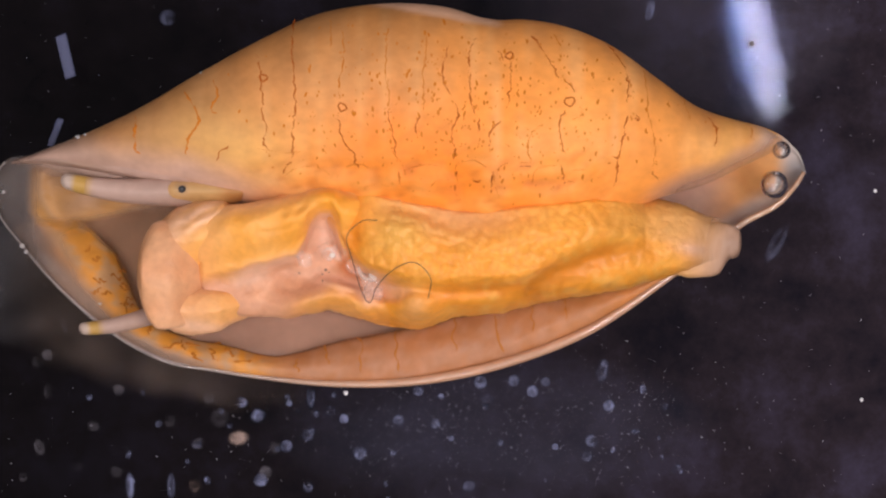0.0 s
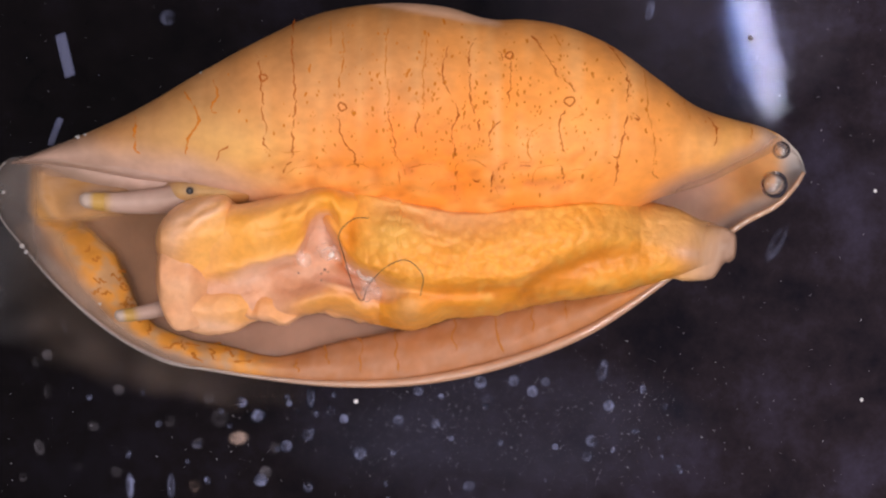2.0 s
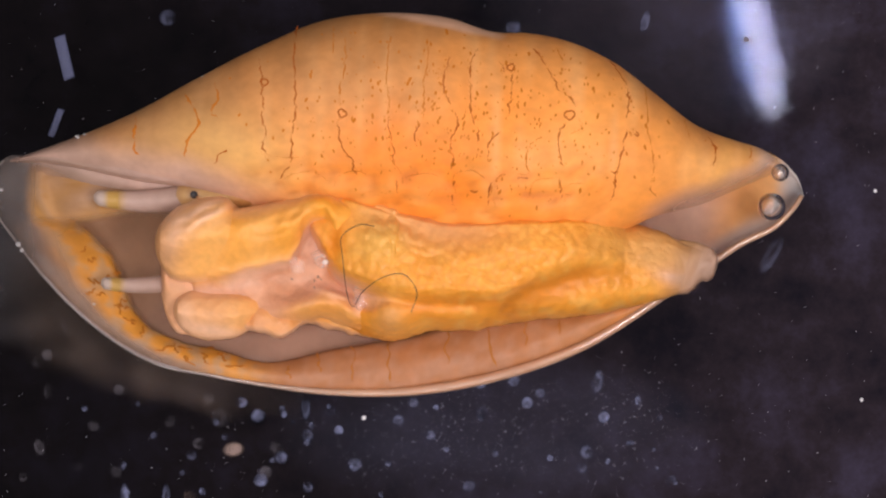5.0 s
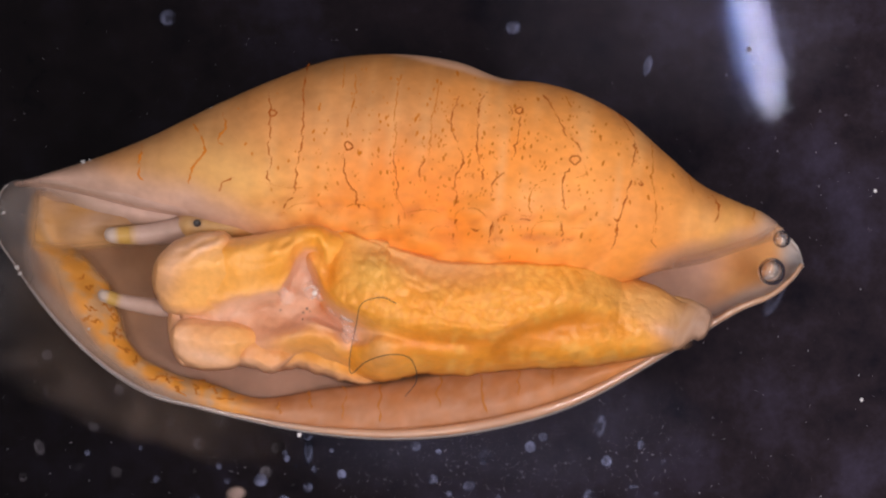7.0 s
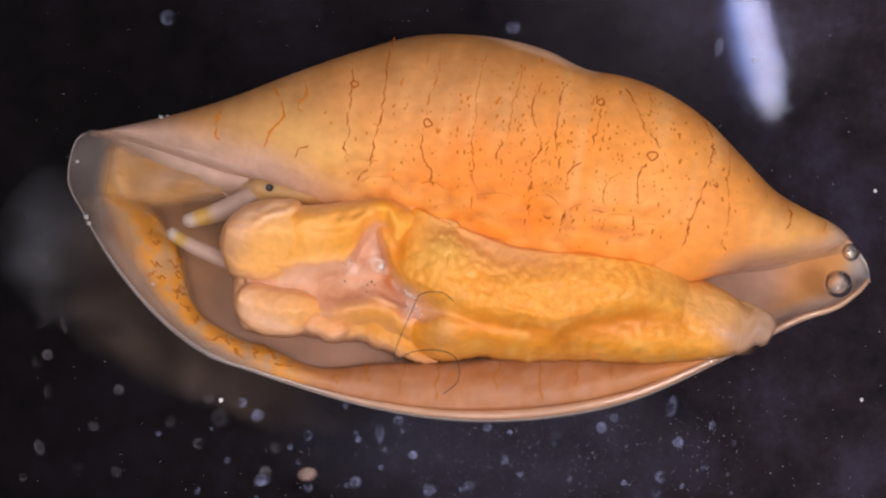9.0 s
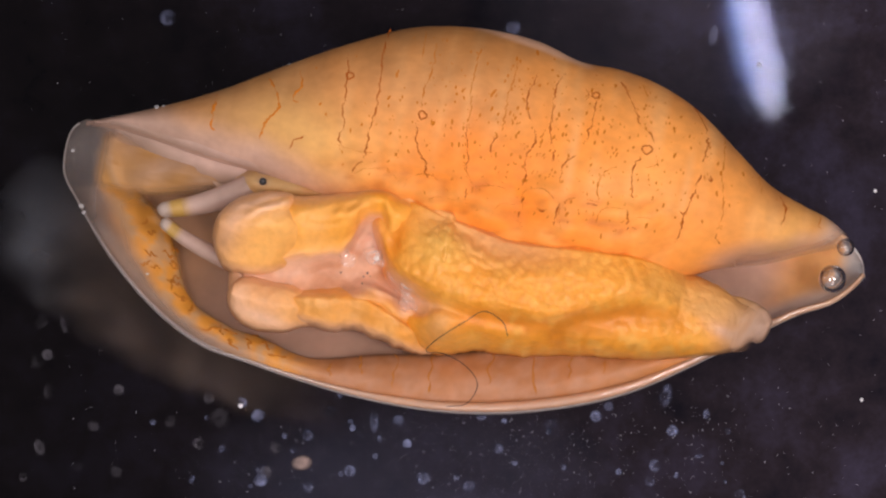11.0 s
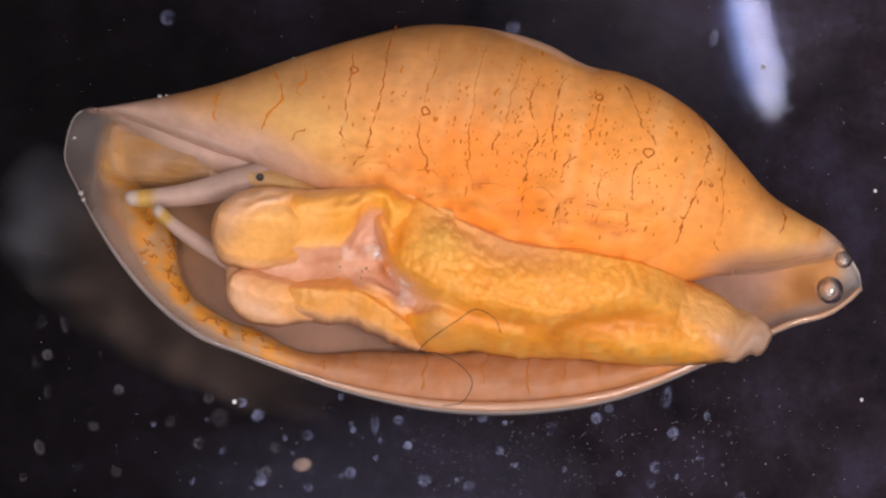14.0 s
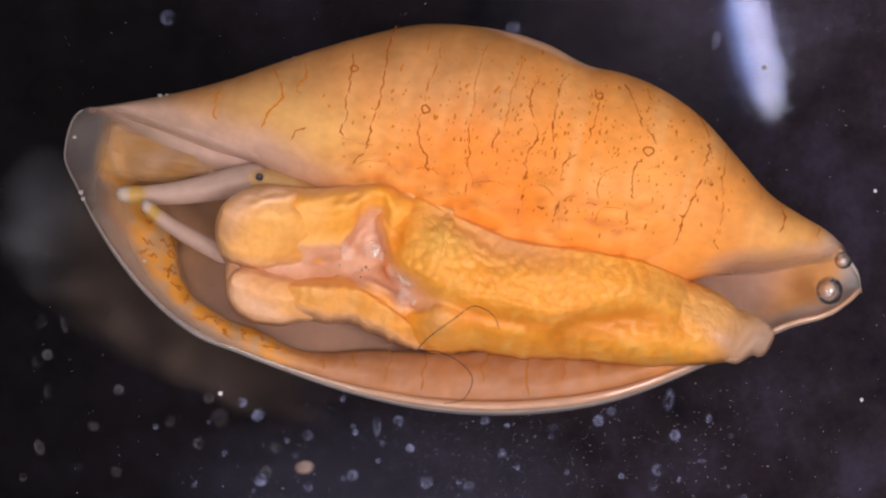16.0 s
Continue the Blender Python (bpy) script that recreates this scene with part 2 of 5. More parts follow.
def pebbles(U, V, size, seed):
    """Distance to the nearest pebble's centre and to the border between pebbles, in pebble sizes."""
    x, y = U / size, V / size
    i0, j0 = np.floor(x), np.floor(y)
    best, second = np.full(U.shape, 9.0), np.full(U.shape, 9.0)
    for di in (-1, 0, 1):
        for dj in (-1, 0, 1):
            i, j = i0 + di, j0 + dj
            a = np.sin(i * 127.1 + j * 311.7 + seed) * 43758.5453
            b = np.sin(i * 269.5 + j * 183.3 + seed) * 43758.5453
            d = np.hypot(i + a - np.floor(a) - x, j + b - np.floor(b) - y)
            second = np.minimum(second, np.maximum(best, d))
            best = np.minimum(best, d)
    return best, second - best


def hem(u, v):
    """How far a place lies in the lobed hem of the mantle."""
    return smooth(255, 300, v + 8 * np.sin(u / 40)) * smooth(400, 500, u) * smooth(1130, 1000, u)


def skin_relief(u, v):
    """Height of the mantle's soft lumps in millimetres."""
    near, border = pebbles(u + 14 * wobble(u, v, 60, 5.0), v * 1.3 + 10 * wobble(u, v, 60, 6.0), 62, 8.0)
    return 0.035 * wobble(u, v, 95, 3.1) + 0.012 * wobble(u, v, 40, 8.2) + hem(u, v) * (0.15 - 0.22 * near - 0.05 * smooth(0.14, 0, border))


def mound(U, V, u, v, ru, rv, turn=0.0):
    c, s_ = math.cos(radians(turn)), math.sin(radians(turn))
    x, y = (U - u) * c + (V - v) * s_, -(U - u) * s_ + (V - v) * c
    return np.exp(-((x / ru) ** 2 + (y / rv) ** 2))


def mantle():
    s = np.linspace(0, 1, 150)
    u = 20 + (1385 - 20) * (0.5 - 0.5 * np.cos(np.pi * s)) 
    th = np.arange(120) * 2 * np.pi / 120
    U, T = np.meshgrid(u, th, indexing="ij")
    top, low, high = whorl_top(U), whorl_low(U), whorl_high(U)
    c, sn = np.cos(T), np.sin(T)
    e = 2 / 2.0
    V = (top + low) / 2 + (low - top) / 2 * np.sign(c) * np.abs(c) ** e
    Z = np.where(sn > 0, high, 1.9 * high) * np.sign(sn) * np.abs(sn) ** e
    lumps = skin_relief(U, V)
    Z = whorl_mid(U) + Z + lumps * (sn > 0)
    mesh = grid_mesh("mantle", local(U, V, Z), around=True, caps=True)
    core = np.exp(-(((U - 850) / 330) ** 2 + ((V - 265) / 150) ** 2))
    mottle = wobble(U, V, 130, 1.0) + 0.6 * wobble(U, V, 45, 2.0) + 0.3 * wobble(U, V, 18, 14.0)
    rgb = blend(AMBER, ORANGE, np.clip(core * 1.15 + 0.3 * mottle - 0.05, 0, 1))
    rgb = blend(rgb, STRAW, np.clip(0.95 * smooth(640, 250, U) * smooth(190, 60, np.abs(V - whorl_low(U) + 70)) + 0.25 * mottle * smooth(700, 400, U), 0, 1))
    rgb = blend(rgb, (0.72, 0.36, 0.13), 0.8 * np.exp(-(((U - 620) / 190) ** 2 + ((V - 150) / 75) ** 2)))
    rgb = blend(rgb, (0.74, 0.42, 0.12), np.clip(0.75 * smooth(1130, 1330, U) + 0.3 * mottle * smooth(1100, 1200, U), 0, 1))
    # Brown streaked upper edge; shade of the turned-away side is put in too.
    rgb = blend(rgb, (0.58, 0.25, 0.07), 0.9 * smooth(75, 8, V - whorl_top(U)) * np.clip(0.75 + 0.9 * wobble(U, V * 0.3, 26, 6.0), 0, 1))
    hot = mound(U, V, 740, 262, 120, 46, 8) + 0.8 * mound(U, V, 560, 290, 90, 26) + 0.7 * mound(U, V, 830, 330, 200, 34) + 0.5 * mound(U, V, 690, 190, 60, 40)
    rgb = blend(rgb, (0.86, 0.235, 0.014), np.clip(0.75 * hot * (0.8 + 0.6 * wobble(U, V, 40, 17.0)), 0, 1))
    rgb = blend(rgb, (0.88, 0.42, 0.11), 0.5 * mound(U, V, 960, 255, 130, 60) + 0.4 * mound(U, V, 1050, 180, 90, 70))
    near, border = pebbles(U + 14 * wobble(U, V, 60, 5.0), V * 1.3 + 10 * wobble(U, V, 60, 6.0), 62, 8.0)
    # Relief shading put into the colour: darker creases, lighter crowns of the lumps.
    rgb = blend(rgb, (0.60, 0.17, 0.015), 0.6 * hem(U, V) * smooth(0.11, 0.0, border))
    rgb = blend(rgb, (0.84, 0.40, 0.09), 0.35 * hem(U, V) * smooth(0.45, 0.1, near))
    rgb = blend(rgb, (0.84, 0.46, 0.17), 0.5 * smooth(0.0, 0.5, wobble(U, V * 0.12, 24, 71.0)) * smooth(330, 240, V))
    # Dark interior seen through the thin skin, plus the slope's shade put into colour.
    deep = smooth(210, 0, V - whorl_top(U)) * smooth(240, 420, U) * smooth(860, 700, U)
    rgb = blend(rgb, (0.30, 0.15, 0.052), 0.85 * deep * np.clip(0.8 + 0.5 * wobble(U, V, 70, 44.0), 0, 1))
    seam = 12 + (U - 690) * 0.18 + 5 * wobble(U, 0 * V, 40, 2.0)
    rgb = blend(rgb, (0.74, 0.47, 0.30), 0.9 * smooth(seam + 7, seam - 3, V) * smooth(600, 700, U) * smooth(892, 872, U))
    rgb = blend(rgb, (0.74, 0.45, 0.13), 0.7 * mound(U, V, 400, 262, 130, 60, 12))
    # Weaker light on the left end, put into skin and hem colour.
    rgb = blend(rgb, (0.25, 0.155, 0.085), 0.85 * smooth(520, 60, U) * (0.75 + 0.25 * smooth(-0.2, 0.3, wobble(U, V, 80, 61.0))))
    rgb = blend(rgb, blend((0.42, 0.30, 0.24), (0.58, 0.41, 0.33), smooth(120, 300, U)), 0.85 * smooth(80, 12, whorl_low(U) - V + 8 * wobble(U, V, 60, 35.0)) * smooth(560, 360, U))
    brim = smooth(45, 6, whorl_low(U) - V + 8 * wobble(U, V, 50, 33.0)) * smooth(1120, 1200, U)
    rgb = blend(rgb, (0.66, 0.48, 0.40), 0.6 * brim)
    rgb = blend(rgb, (0.62, 0.53, 0.46), 0.8 * smooth(1320, 1375, U))
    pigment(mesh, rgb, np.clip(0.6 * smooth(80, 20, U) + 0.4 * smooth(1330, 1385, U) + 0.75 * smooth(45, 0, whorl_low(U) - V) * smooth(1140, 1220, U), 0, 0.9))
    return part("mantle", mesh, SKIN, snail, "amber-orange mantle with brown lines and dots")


mantle()


def ribbon_mesh(name, path, width):
    """A thin raised strip along (u, v, z) places; width in drawing units, one per place."""
    path = np.array(path, float)
    d = np.gradient(path[:, :2], axis=0)
    d /= np.maximum(np.linalg.norm(d, axis=1, keepdims=True), 1e-6)
    n = np.stack([-d[:, 1], d[:, 0]], 1) * np.asarray(width)[:, None]
    rows = []
    for side, lift in ((-0.5, -0.02), (-0.3, 0.006), (0.3, 0.006), (0.5, -0.02)):
        q = path[:, :2] + n * side
        rows.append(local(q[:, 0], q[:, 1], path[:, 2] + lift))
    return grid_mesh(name, np.stack(rows, 1))


def pigment_line(seed, thick, *points):
    """A wavering brown line through drawn places on the mantle, swelling and thinning along its way."""
    k = np.arange(len(points))
    far = np.concatenate([[0], np.cumsum([math.hypot(b[0] - a[0], b[1] - a[1]) for a, b in zip(points, points[1:])])])
    run = np.linspace(0, far[-1], max(16, int(far[-1] / 1.4)))
    u, v = (curve(*zip(far, [p[i] for p in points]))(run) for i in (0, 1))
    u = u + 3.0 * wobble(run, 0 * run, 13, seed + 50) + 3.2 * wobble(run, 0 * run, 5.5, seed + 70)
    w = thick * np.clip(0.75 + 1.5 * wobble(run, 0 * run, 17, seed + 9) + 0.6 * wobble(run, 0 * run, 5, seed + 19), 0.1, 1.8)
    w *= smooth(0, 5, run) * smooth(0, 5, far[-1] - run) + 0.1
    z = whorl_z(u, v) + skin_relief(u, v)
    return part("pigment_line", ribbon_mesh("pigment_line", np.stack([u, v, z], 1), w), LINE_PALE if thick < 2.4 or points[0][0] < 400 else LINE, snail)


def pigment_lines():
    line = pigment_line
    line(0, 4.6, (239, 205), (240, 236), (238, 253), (241, 267), (249, 273))
    line(1, 4.8, (327, 162), (340, 184), (351, 206), (349, 223), (336, 240), (331, 258), (328, 275))
    line(2, 4.2, (378, 140), (384, 172), (377, 186), (373, 197), (385, 201))
    line(3, 2.6, (454, 96), (461, 128), (462, 152), (465, 186), (464, 206), (473, 225), (469, 240), (467, 255), (477, 267))
    line(4, 3.0, (520, 34), (517, 88), (521, 147), (522, 196), (518, 231), (518, 260), (516, 282), (506, 297), (499, 309))
    line(5, 2.0, (585, 32), (586, 60), (585, 86))
    line(6, 2.2, (607, 54), (607, 113), (600, 147), (601, 177))
    line(7, 3.2, (598, 201), (601, 226), (614, 260), (627, 272), (629, 290), (638, 298))
    line(8, 2.1, (686, 49), (683, 98), (682, 137), (689, 167), (688, 184))
    line(9, 2.6, (685, 196), (690, 216), (696, 240), (699, 255), (700, 275))
    line(10, 2.8, (406, 258), (389, 270), (384, 286))
    line(11, 2.4, (705, 304), (708, 324), (715, 338))
    line(12, 2.2, (755, 62), (753, 103), (748, 128), (750, 162), (749, 197))
    line(13, 3.0, (744, 204), (735, 226), (738, 238))
    line(14, 2.8, (793, 81), (785, 113), (783, 138), (790, 155), (799, 170))
    line(15, 3.0, (804, 182), (810, 192), (809, 211), (800, 231), (800, 248), (805, 265), (802, 284))
    line(16, 2.8, (810, 302), (805, 324), (807, 344), (815, 354))
    line(17, 2.5, (842, 67), (830, 94), (830, 118), (832, 148), (832, 172), (840, 199), (847, 214), (847, 234))
    line(18, 2.6, (881, 89), (889, 101), (886, 112))
    line(19, 2.4, (904, 108), (904, 138), (901, 172), (898, 192))
    line(20, 2.8, (886, 214), (867, 236), (866, 262))
    line(21, 2.5, (940, 62), (962, 91), (977, 116), (989, 140))
    line(22, 3.4, (1000, 144), (1008, 150), (1019, 165))
    line(23, 2.3, (979, 59), (993, 84))
    line(24, 2.8, (1001, 194), (991, 212), (990, 229), (994, 251), (999, 272))
    line(25, 2.8, (994, 292), (996, 308), (1001, 328))
    line(26, 2.8, (1075, 78), (1092, 101), (1107, 123), (1111, 148), (1111, 182))
    line(27, 3.0, (1110, 204), (1103, 241), (1097, 270), (1092, 295), (1091, 315), (1085, 332))
    line(28, 2.6, (1084, 276), (1091, 281), (1098, 272))
    line(29, 2.2, (1139, 123), (1144, 153), (1149, 211), (1156, 236), (1160, 265), (1156, 295))
    line(30, 2.8, (1156, 300), (1159, 312), (1166, 318))
    line(31, 2.2, (957, 221), (938, 241), (934, 265), (940, 290))
    line(32, 2.4, (878, 292), (871, 315), (869, 344))
    line(33, 1.9, (1208, 172), (1216, 196), (1222, 214))
    line(34, 3.4, (1253, 207), (1264, 222), (1268, 240), (1264, 264))
    line(35, 2.2, (1328, 224), (1333, 250))
    line(36, 2.8, (1122, 208), (1130, 213), (1127, 202))
    line(37, 2.6, (835, 318), (843, 322), (855, 318))
    line(38, 2.4, (916, 298), (926, 294), (940, 296))
    line(39, 1.8, (1024, 186), (1030, 200), (1014, 214))


pigment_lines()


def crease_line(seed, *points):
    """A thin brown stroke that stands in for a crease, through drawn places on the mantle."""
    k = np.arange(len(points))
    s = np.linspace(0, len(points) - 1, 12 * len(points))
    u, v = (curve(*zip(k, [p[i] for p in points]))(s) + 1.6 * wobble(s * 30, 0 * s, 14, seed + i) for i in (0, 1))
    w = 1.1 * np.clip(0.6 + 1.6 * wobble(s * 30, 0 * s, 17, seed + 6), 0.12, 1.5) * (np.minimum(1, 3 * np.minimum(s, s[-1] - s)) + 0.08)
    z = whorl_z(u, v) + skin_relief(u, v)
    return part("hem_crease", ribbon_mesh("hem_crease", np.stack([u, v, z], 1), w), LINE_PALE, snail)


for k, row in enumerate((((452, 262), (500, 270), (548, 268)), ((498, 318), (520, 300), (560, 296), (588, 312)), ((594, 322), (604, 300), (640, 292), (676, 316)), ((690, 262), (716, 300), (712, 340)), ((716, 300), (760, 292), (800, 306)),
                         ((812, 330), (806, 296), (838, 284), (868, 300)), ((884, 352), (874, 318), (890, 292), (940, 288)), ((940, 330), (950, 300), (990, 292)), ((1004, 340), (1010, 306), (1040, 300)), ((756, 345), (770, 322), (800, 318)), ((640, 338), (660, 326), (690, 330)), ((1004, 320), (1012, 322), (1020, 324)))):
    crease_line(100 + k * 3.1, *row)


def pigment_ring(u, v, r, seed):
    a = np.linspace(0, 2 * np.pi, 18)
    uu = u + r * np.cos(a) * (1 + 0.2 * np.sin(2 * a + seed))
    vv = v + r * np.sin(a) * (1 + 0.2 * np.cos(3 * a + seed))
    z = whorl_z(uu, vv) + skin_relief(uu, vv) + 0.004
    return part("pigment_ring", ribbon_mesh("pigment_ring", np.stack([uu, vv, z], 1), 3.2 + 0 * a), LINE, snail)


for row in ((606, 190, 7, 0), (466, 138, 6, 1), (1008, 180, 8, 2), (901, 99, 6, 3)):
    pigment_ring(*row)


def pigment_dots():
    rnd = random.Random(4)
    verts, faces = [], []
    while len(faces) < 480:
        u, v = rnd.gauss(850, 190), rnd.gauss(190, 85)
        if rnd.random() < 0.18:
            u, v = rnd.uniform(400, 1300), rnd.uniform(60, 310)
        if not 300 < u < 1310 or not whorl_top(u) + 14 < v < whorl_low(u) - 60:
            continue
        r, k, turn = rnd.uniform(0.8, 1.7) * rnd.choice((0.8, 1, 1.4)), rnd.uniform(0.9, 2.8), rnd.uniform(-0.5, 0.5) + math.pi / 2
        a = np.arange(7) * 2 * np.pi / 7
        x, y = r * k * np.cos(a), r * np.sin(a)
        uu, vv = u + x * math.cos(turn) - y * math.sin(turn), v + x * math.sin(turn) + y * math.cos(turn)
        z = whorl_z(uu, vv) + skin_relief(uu, vv) + 0.004
        start = len(verts)
        verts += local(uu, vv, z).tolist()
        faces.append(list(range(start + 6, start - 1, -1)))
    mesh = bpy.data.meshes.new("pigment_dots")
    mesh.from_pydata(verts, [], faces)
    tagged(part("pigment_dots", mesh, DOT, snail, "scattered ochre dots"), kind="stuff")


pigment_dots()

# ---- shell: open bowl, lip and mantle edge ----
shell_top = curve((-9, 332), (-6, 310), (-1, 296), (6, 288), (60, 276), (130, 252), (240, 203), (350, 145), (470, 80), (640, 22), (790, 24), (930, 46), (1080, 96), (1170, 160), (1230, 198), (1300, 216), (1360, 229), (1400, 256), (1420, 285), (1426, 305))
shell_low = curve((-9, 344), (-6, 370), (-1, 384), (6, 396), (22, 416), (80, 487), (170, 572), (230, 613), (300, 645), (370, 657), (450, 670), (610, 686), (750, 681), (900, 650), (1050, 590), (1200, 487), (1315, 402), (1400, 345), (1420, 318), (1426, 306))
rim_z = curve((3, -0.5), (170, -0.1), (400, 0.25), (700, 0.45), (1000, 0.35), (1200, 0.15), (1426, -0.1))
bowl_deep = curve((3, 0.5), (130, 1.2), (400, 2.3), (700, 3.6), (950, 3.5), (1150, 2.3), (1300, 1.0), (1426, 0.15))


lining = curve((3, 0.03), (120, 0.07), (400, 0.108), (1000, 0.112), (1250, 0.10), (1426, 0.02))


def shell():
    u = -9 + 1435 * (0.5 - 0.5 * np.cos(np.pi * np.linspace(0.0, 1, 130)))
    th = np.linspace(0, np.pi, 60)
    U, T = np.meshgrid(u, th, indexing="ij")
    skins = []
    for inset in (0, 7):
        top, low = shell_top(U) + inset, shell_low(U) - inset
        mid, half = (top + low) / 2, np.maximum((low - top) / 2, 0.3)
        V = mid + half * np.cos(T)
        Z = rim_z(U) - 0.3 * (1 - np.cos(T)) * smooth(3, 300, U) - bowl_deep(U) * (1 - inset * lining(U)) * np.sin(T) ** 0.8
        skins.append((V, np.maximum(Z, FLOOR + 0.02 + inset * 0.01)))
    V = np.concatenate([skins[0][0], skins[1][0][:, ::-1]], 1)
    Z = np.concatenate([skins[0][1], skins[1][1][:, ::-1]], 1)
    U = np.concatenate([U, U[:, ::-1]], 1)
    mesh = grid_mesh("shell", local(U, V, Z), around=True)
    rgb = blend((0.34, 0.18, 0.095), (0.38, 0.23, 0.165), smooth(250, 430, U + 0.6 * (V - 480)))
    rgb = blend(rgb, (0.55, 0.35, 0.26), smooth(1080, 1180, U))
    rgb = blend(rgb, (0.66, 0.33, 0.12), smooth(1230, 1320, U))
    rgb = blend(rgb, (0.60, 0.53, 0.48), smooth(1365, 1405, U))
    edge = np.minimum(np.abs(V - shell_low(U)), 400)
    rgb = blend(rgb, PALE, np.maximum(smooth(60, 20, edge), smooth(110, 40, U)) * 0.8)
    clear = 0.84 * smooth(115, 30, U) + 0.22 * smooth(1365, 1405, U) + 0.12 * smooth(70, 20, edge) * smooth(480, 200, U)
    pigment(mesh, rgb, np.clip(clear, 0, 0.86))
    return part("shell", mesh, SHELL, snail, "thin glossy shell with translucent ends")


shell()


def lip():
    turn = np.array([8, 3, -1, -4, -6.5, -8.5])
    along = np.concatenate([[-8.5, -7.5, -6, -3, 0], np.linspace(5, 60, 12), np.linspace(70, 1426, 150)])
    u = np.concatenate([turn, along])
    v = np.concatenate([shell_top(turn), shell_low(along)])
    z = rim_z(u)
    r = curve((3, 1.6), (300, 2.2), (500, 4.2), (700, 7.5), (850, 9), (1000, 9), (1150, 7), (1300, 6), (1426, 4))(u)
    th = np.arange(14) * 2 * np.pi / 14
    d = np.gradient(np.stack([u, v], 1), axis=0)
    d /= np.linalg.norm(d, axis=1, keepdims=True)
    n = np.stack([-d[:, 1], d[:, 0]], 1)
    n[6:] *= np.where(n[6:, 1:] < 0, -1, 1)
    n[:6] *= np.where(n[:6, :1] > 0, -1, 1)
    U = u[:, None] + n[:, :1] * r[:, None] * (np.cos(th) - 1)[None]
    V = v[:, None] + n[:, 1:] * r[:, None] * (np.cos(th) - 1)[None]
    Z = z[:, None] + r[:, None] * 0.011 * np.sin(th)[None]
    mesh = grid_mesh("lip", local(U, V, Z), around=True, caps=True)
    rgb = blend((0.34, 0.29, 0.26), (0.50, 0.285, 0.18), smooth(250, 700, U))
    pigment(mesh, rgb, 0.45 * smooth(420, 100, U))
    return part("lip", mesh, LIP, snail, "pale rounded outer lip of the shell")


lip()

BAND_OUT = [(20, 402), (78, 477), (140, 540), (205, 594), (300, 640), (400, 659), (480, 669), (600, 678), (720, 672), (850, 648), (950, 618), (1050, 573), (1130, 528), (1200, 482)]
BAND_IN = [(135, 370), (205, 430), (240, 505), (268, 560), (330, 592), (400, 606), (490, 626), (600, 598), (720, 574), (850, 538), (950, 514), (1050, 500), (1130, 486), (1205, 468)]
band_keys = np.arange(len(BAND_OUT)) / (len(BAND_OUT) - 1)
band_curves = [curve(*zip(band_keys, [p[k] for p in side])) for side in (BAND_OUT, BAND_IN) for k in (0, 1)]


def band_place(s, w, lift=0.0):
    """Place on the mantle edge: s along it, w from the outer (0) to the inner side (1)."""
    s, w = np.asarray(s, float), np.asarray(w, float)
    ou, ov, iu, iv = (f(s) for f in band_curves)
    u, v = ou + (iu - ou) * w, ov + (iv - ov) * w
    z = rim_z(ou) - 0.04 + 0.22 * np.sin(np.pi * np.clip(w, 0, 1)) ** 0.7 - 0.25 * w - 0.5 * np.clip(w - 0.88, 0, 1) ** 1.0 + lift
    return u, v, z


def mantle_edge():
    s = np.linspace(0, 1, 170)
    w = np.linspace(0, 1, 22)
    S, W = np.meshgrid(s, w, indexing="ij")
    wave = 0.05 * wobble(S * 1500, W * 0, 40, 2.0) * W
    u, v, z = band_place(S, W + wave)
    z = z + 0.04 * wobble(u, v, 45, 4.0) + 0.02 * wobble(u, v, 15, 4.0)
    zb = z - 0.16 - 0.5 * W * (W > 0.93)
    U, V, Z = (np.concatenate([a, b[:, ::-1]], 1) for a, b in ((u, u), (v, v), (z, zb)))
    mesh = grid_mesh("mantle_edge", local(U, V, Z), around=True, caps=True)
    S2 = np.concatenate([S, S], 1)
    blot = wobble(U, V, 34, 9.0) + 0.6 * wobble(U, V, 14, 6.0)
    left = blend((0.62, 0.37, 0.17), (0.80, 0.36, 0.055), smooth(-0.35, 0.2, blot))
    rgb = blend(left, blend((0.46, 0.205, 0.085), (0.48, 0.24, 0.125), smooth(-0.3, 0.3, blot)), smooth(0.40, 0.5, S2))
    rgb = blend(rgb, (0.66, 0.27, 0.06), 0.6 * smooth(0.72, 0.95, S2))
    W2 = np.concatenate([W, W[:, ::-1]], 1)
    rgb = blend(rgb, (0.43, 0.31, 0.24), 0.9 * smooth(0.5, 0.15, W2) * smooth(0.45, 0.3, S2))
    pigment(mesh, rgb, np.clip(0.6 * smooth(0.13, 0.0, S2) + 0.62 * smooth(0.52, 0.15, W2) * smooth(0.42, 0.25, S2) + 0.95 * smooth(0.80, 1.0, W2) * smooth(0.66, 0.45, S2) + 0.8 * smooth(0.86, 1.0, W2) * smooth(0.9, 0.7, S2), 0, 0.95))
    return part("mantle_edge", mesh, BAND, snail, "pinkish mantle edge with faint brown stripes, mottled orange in front")


mantle_edge()


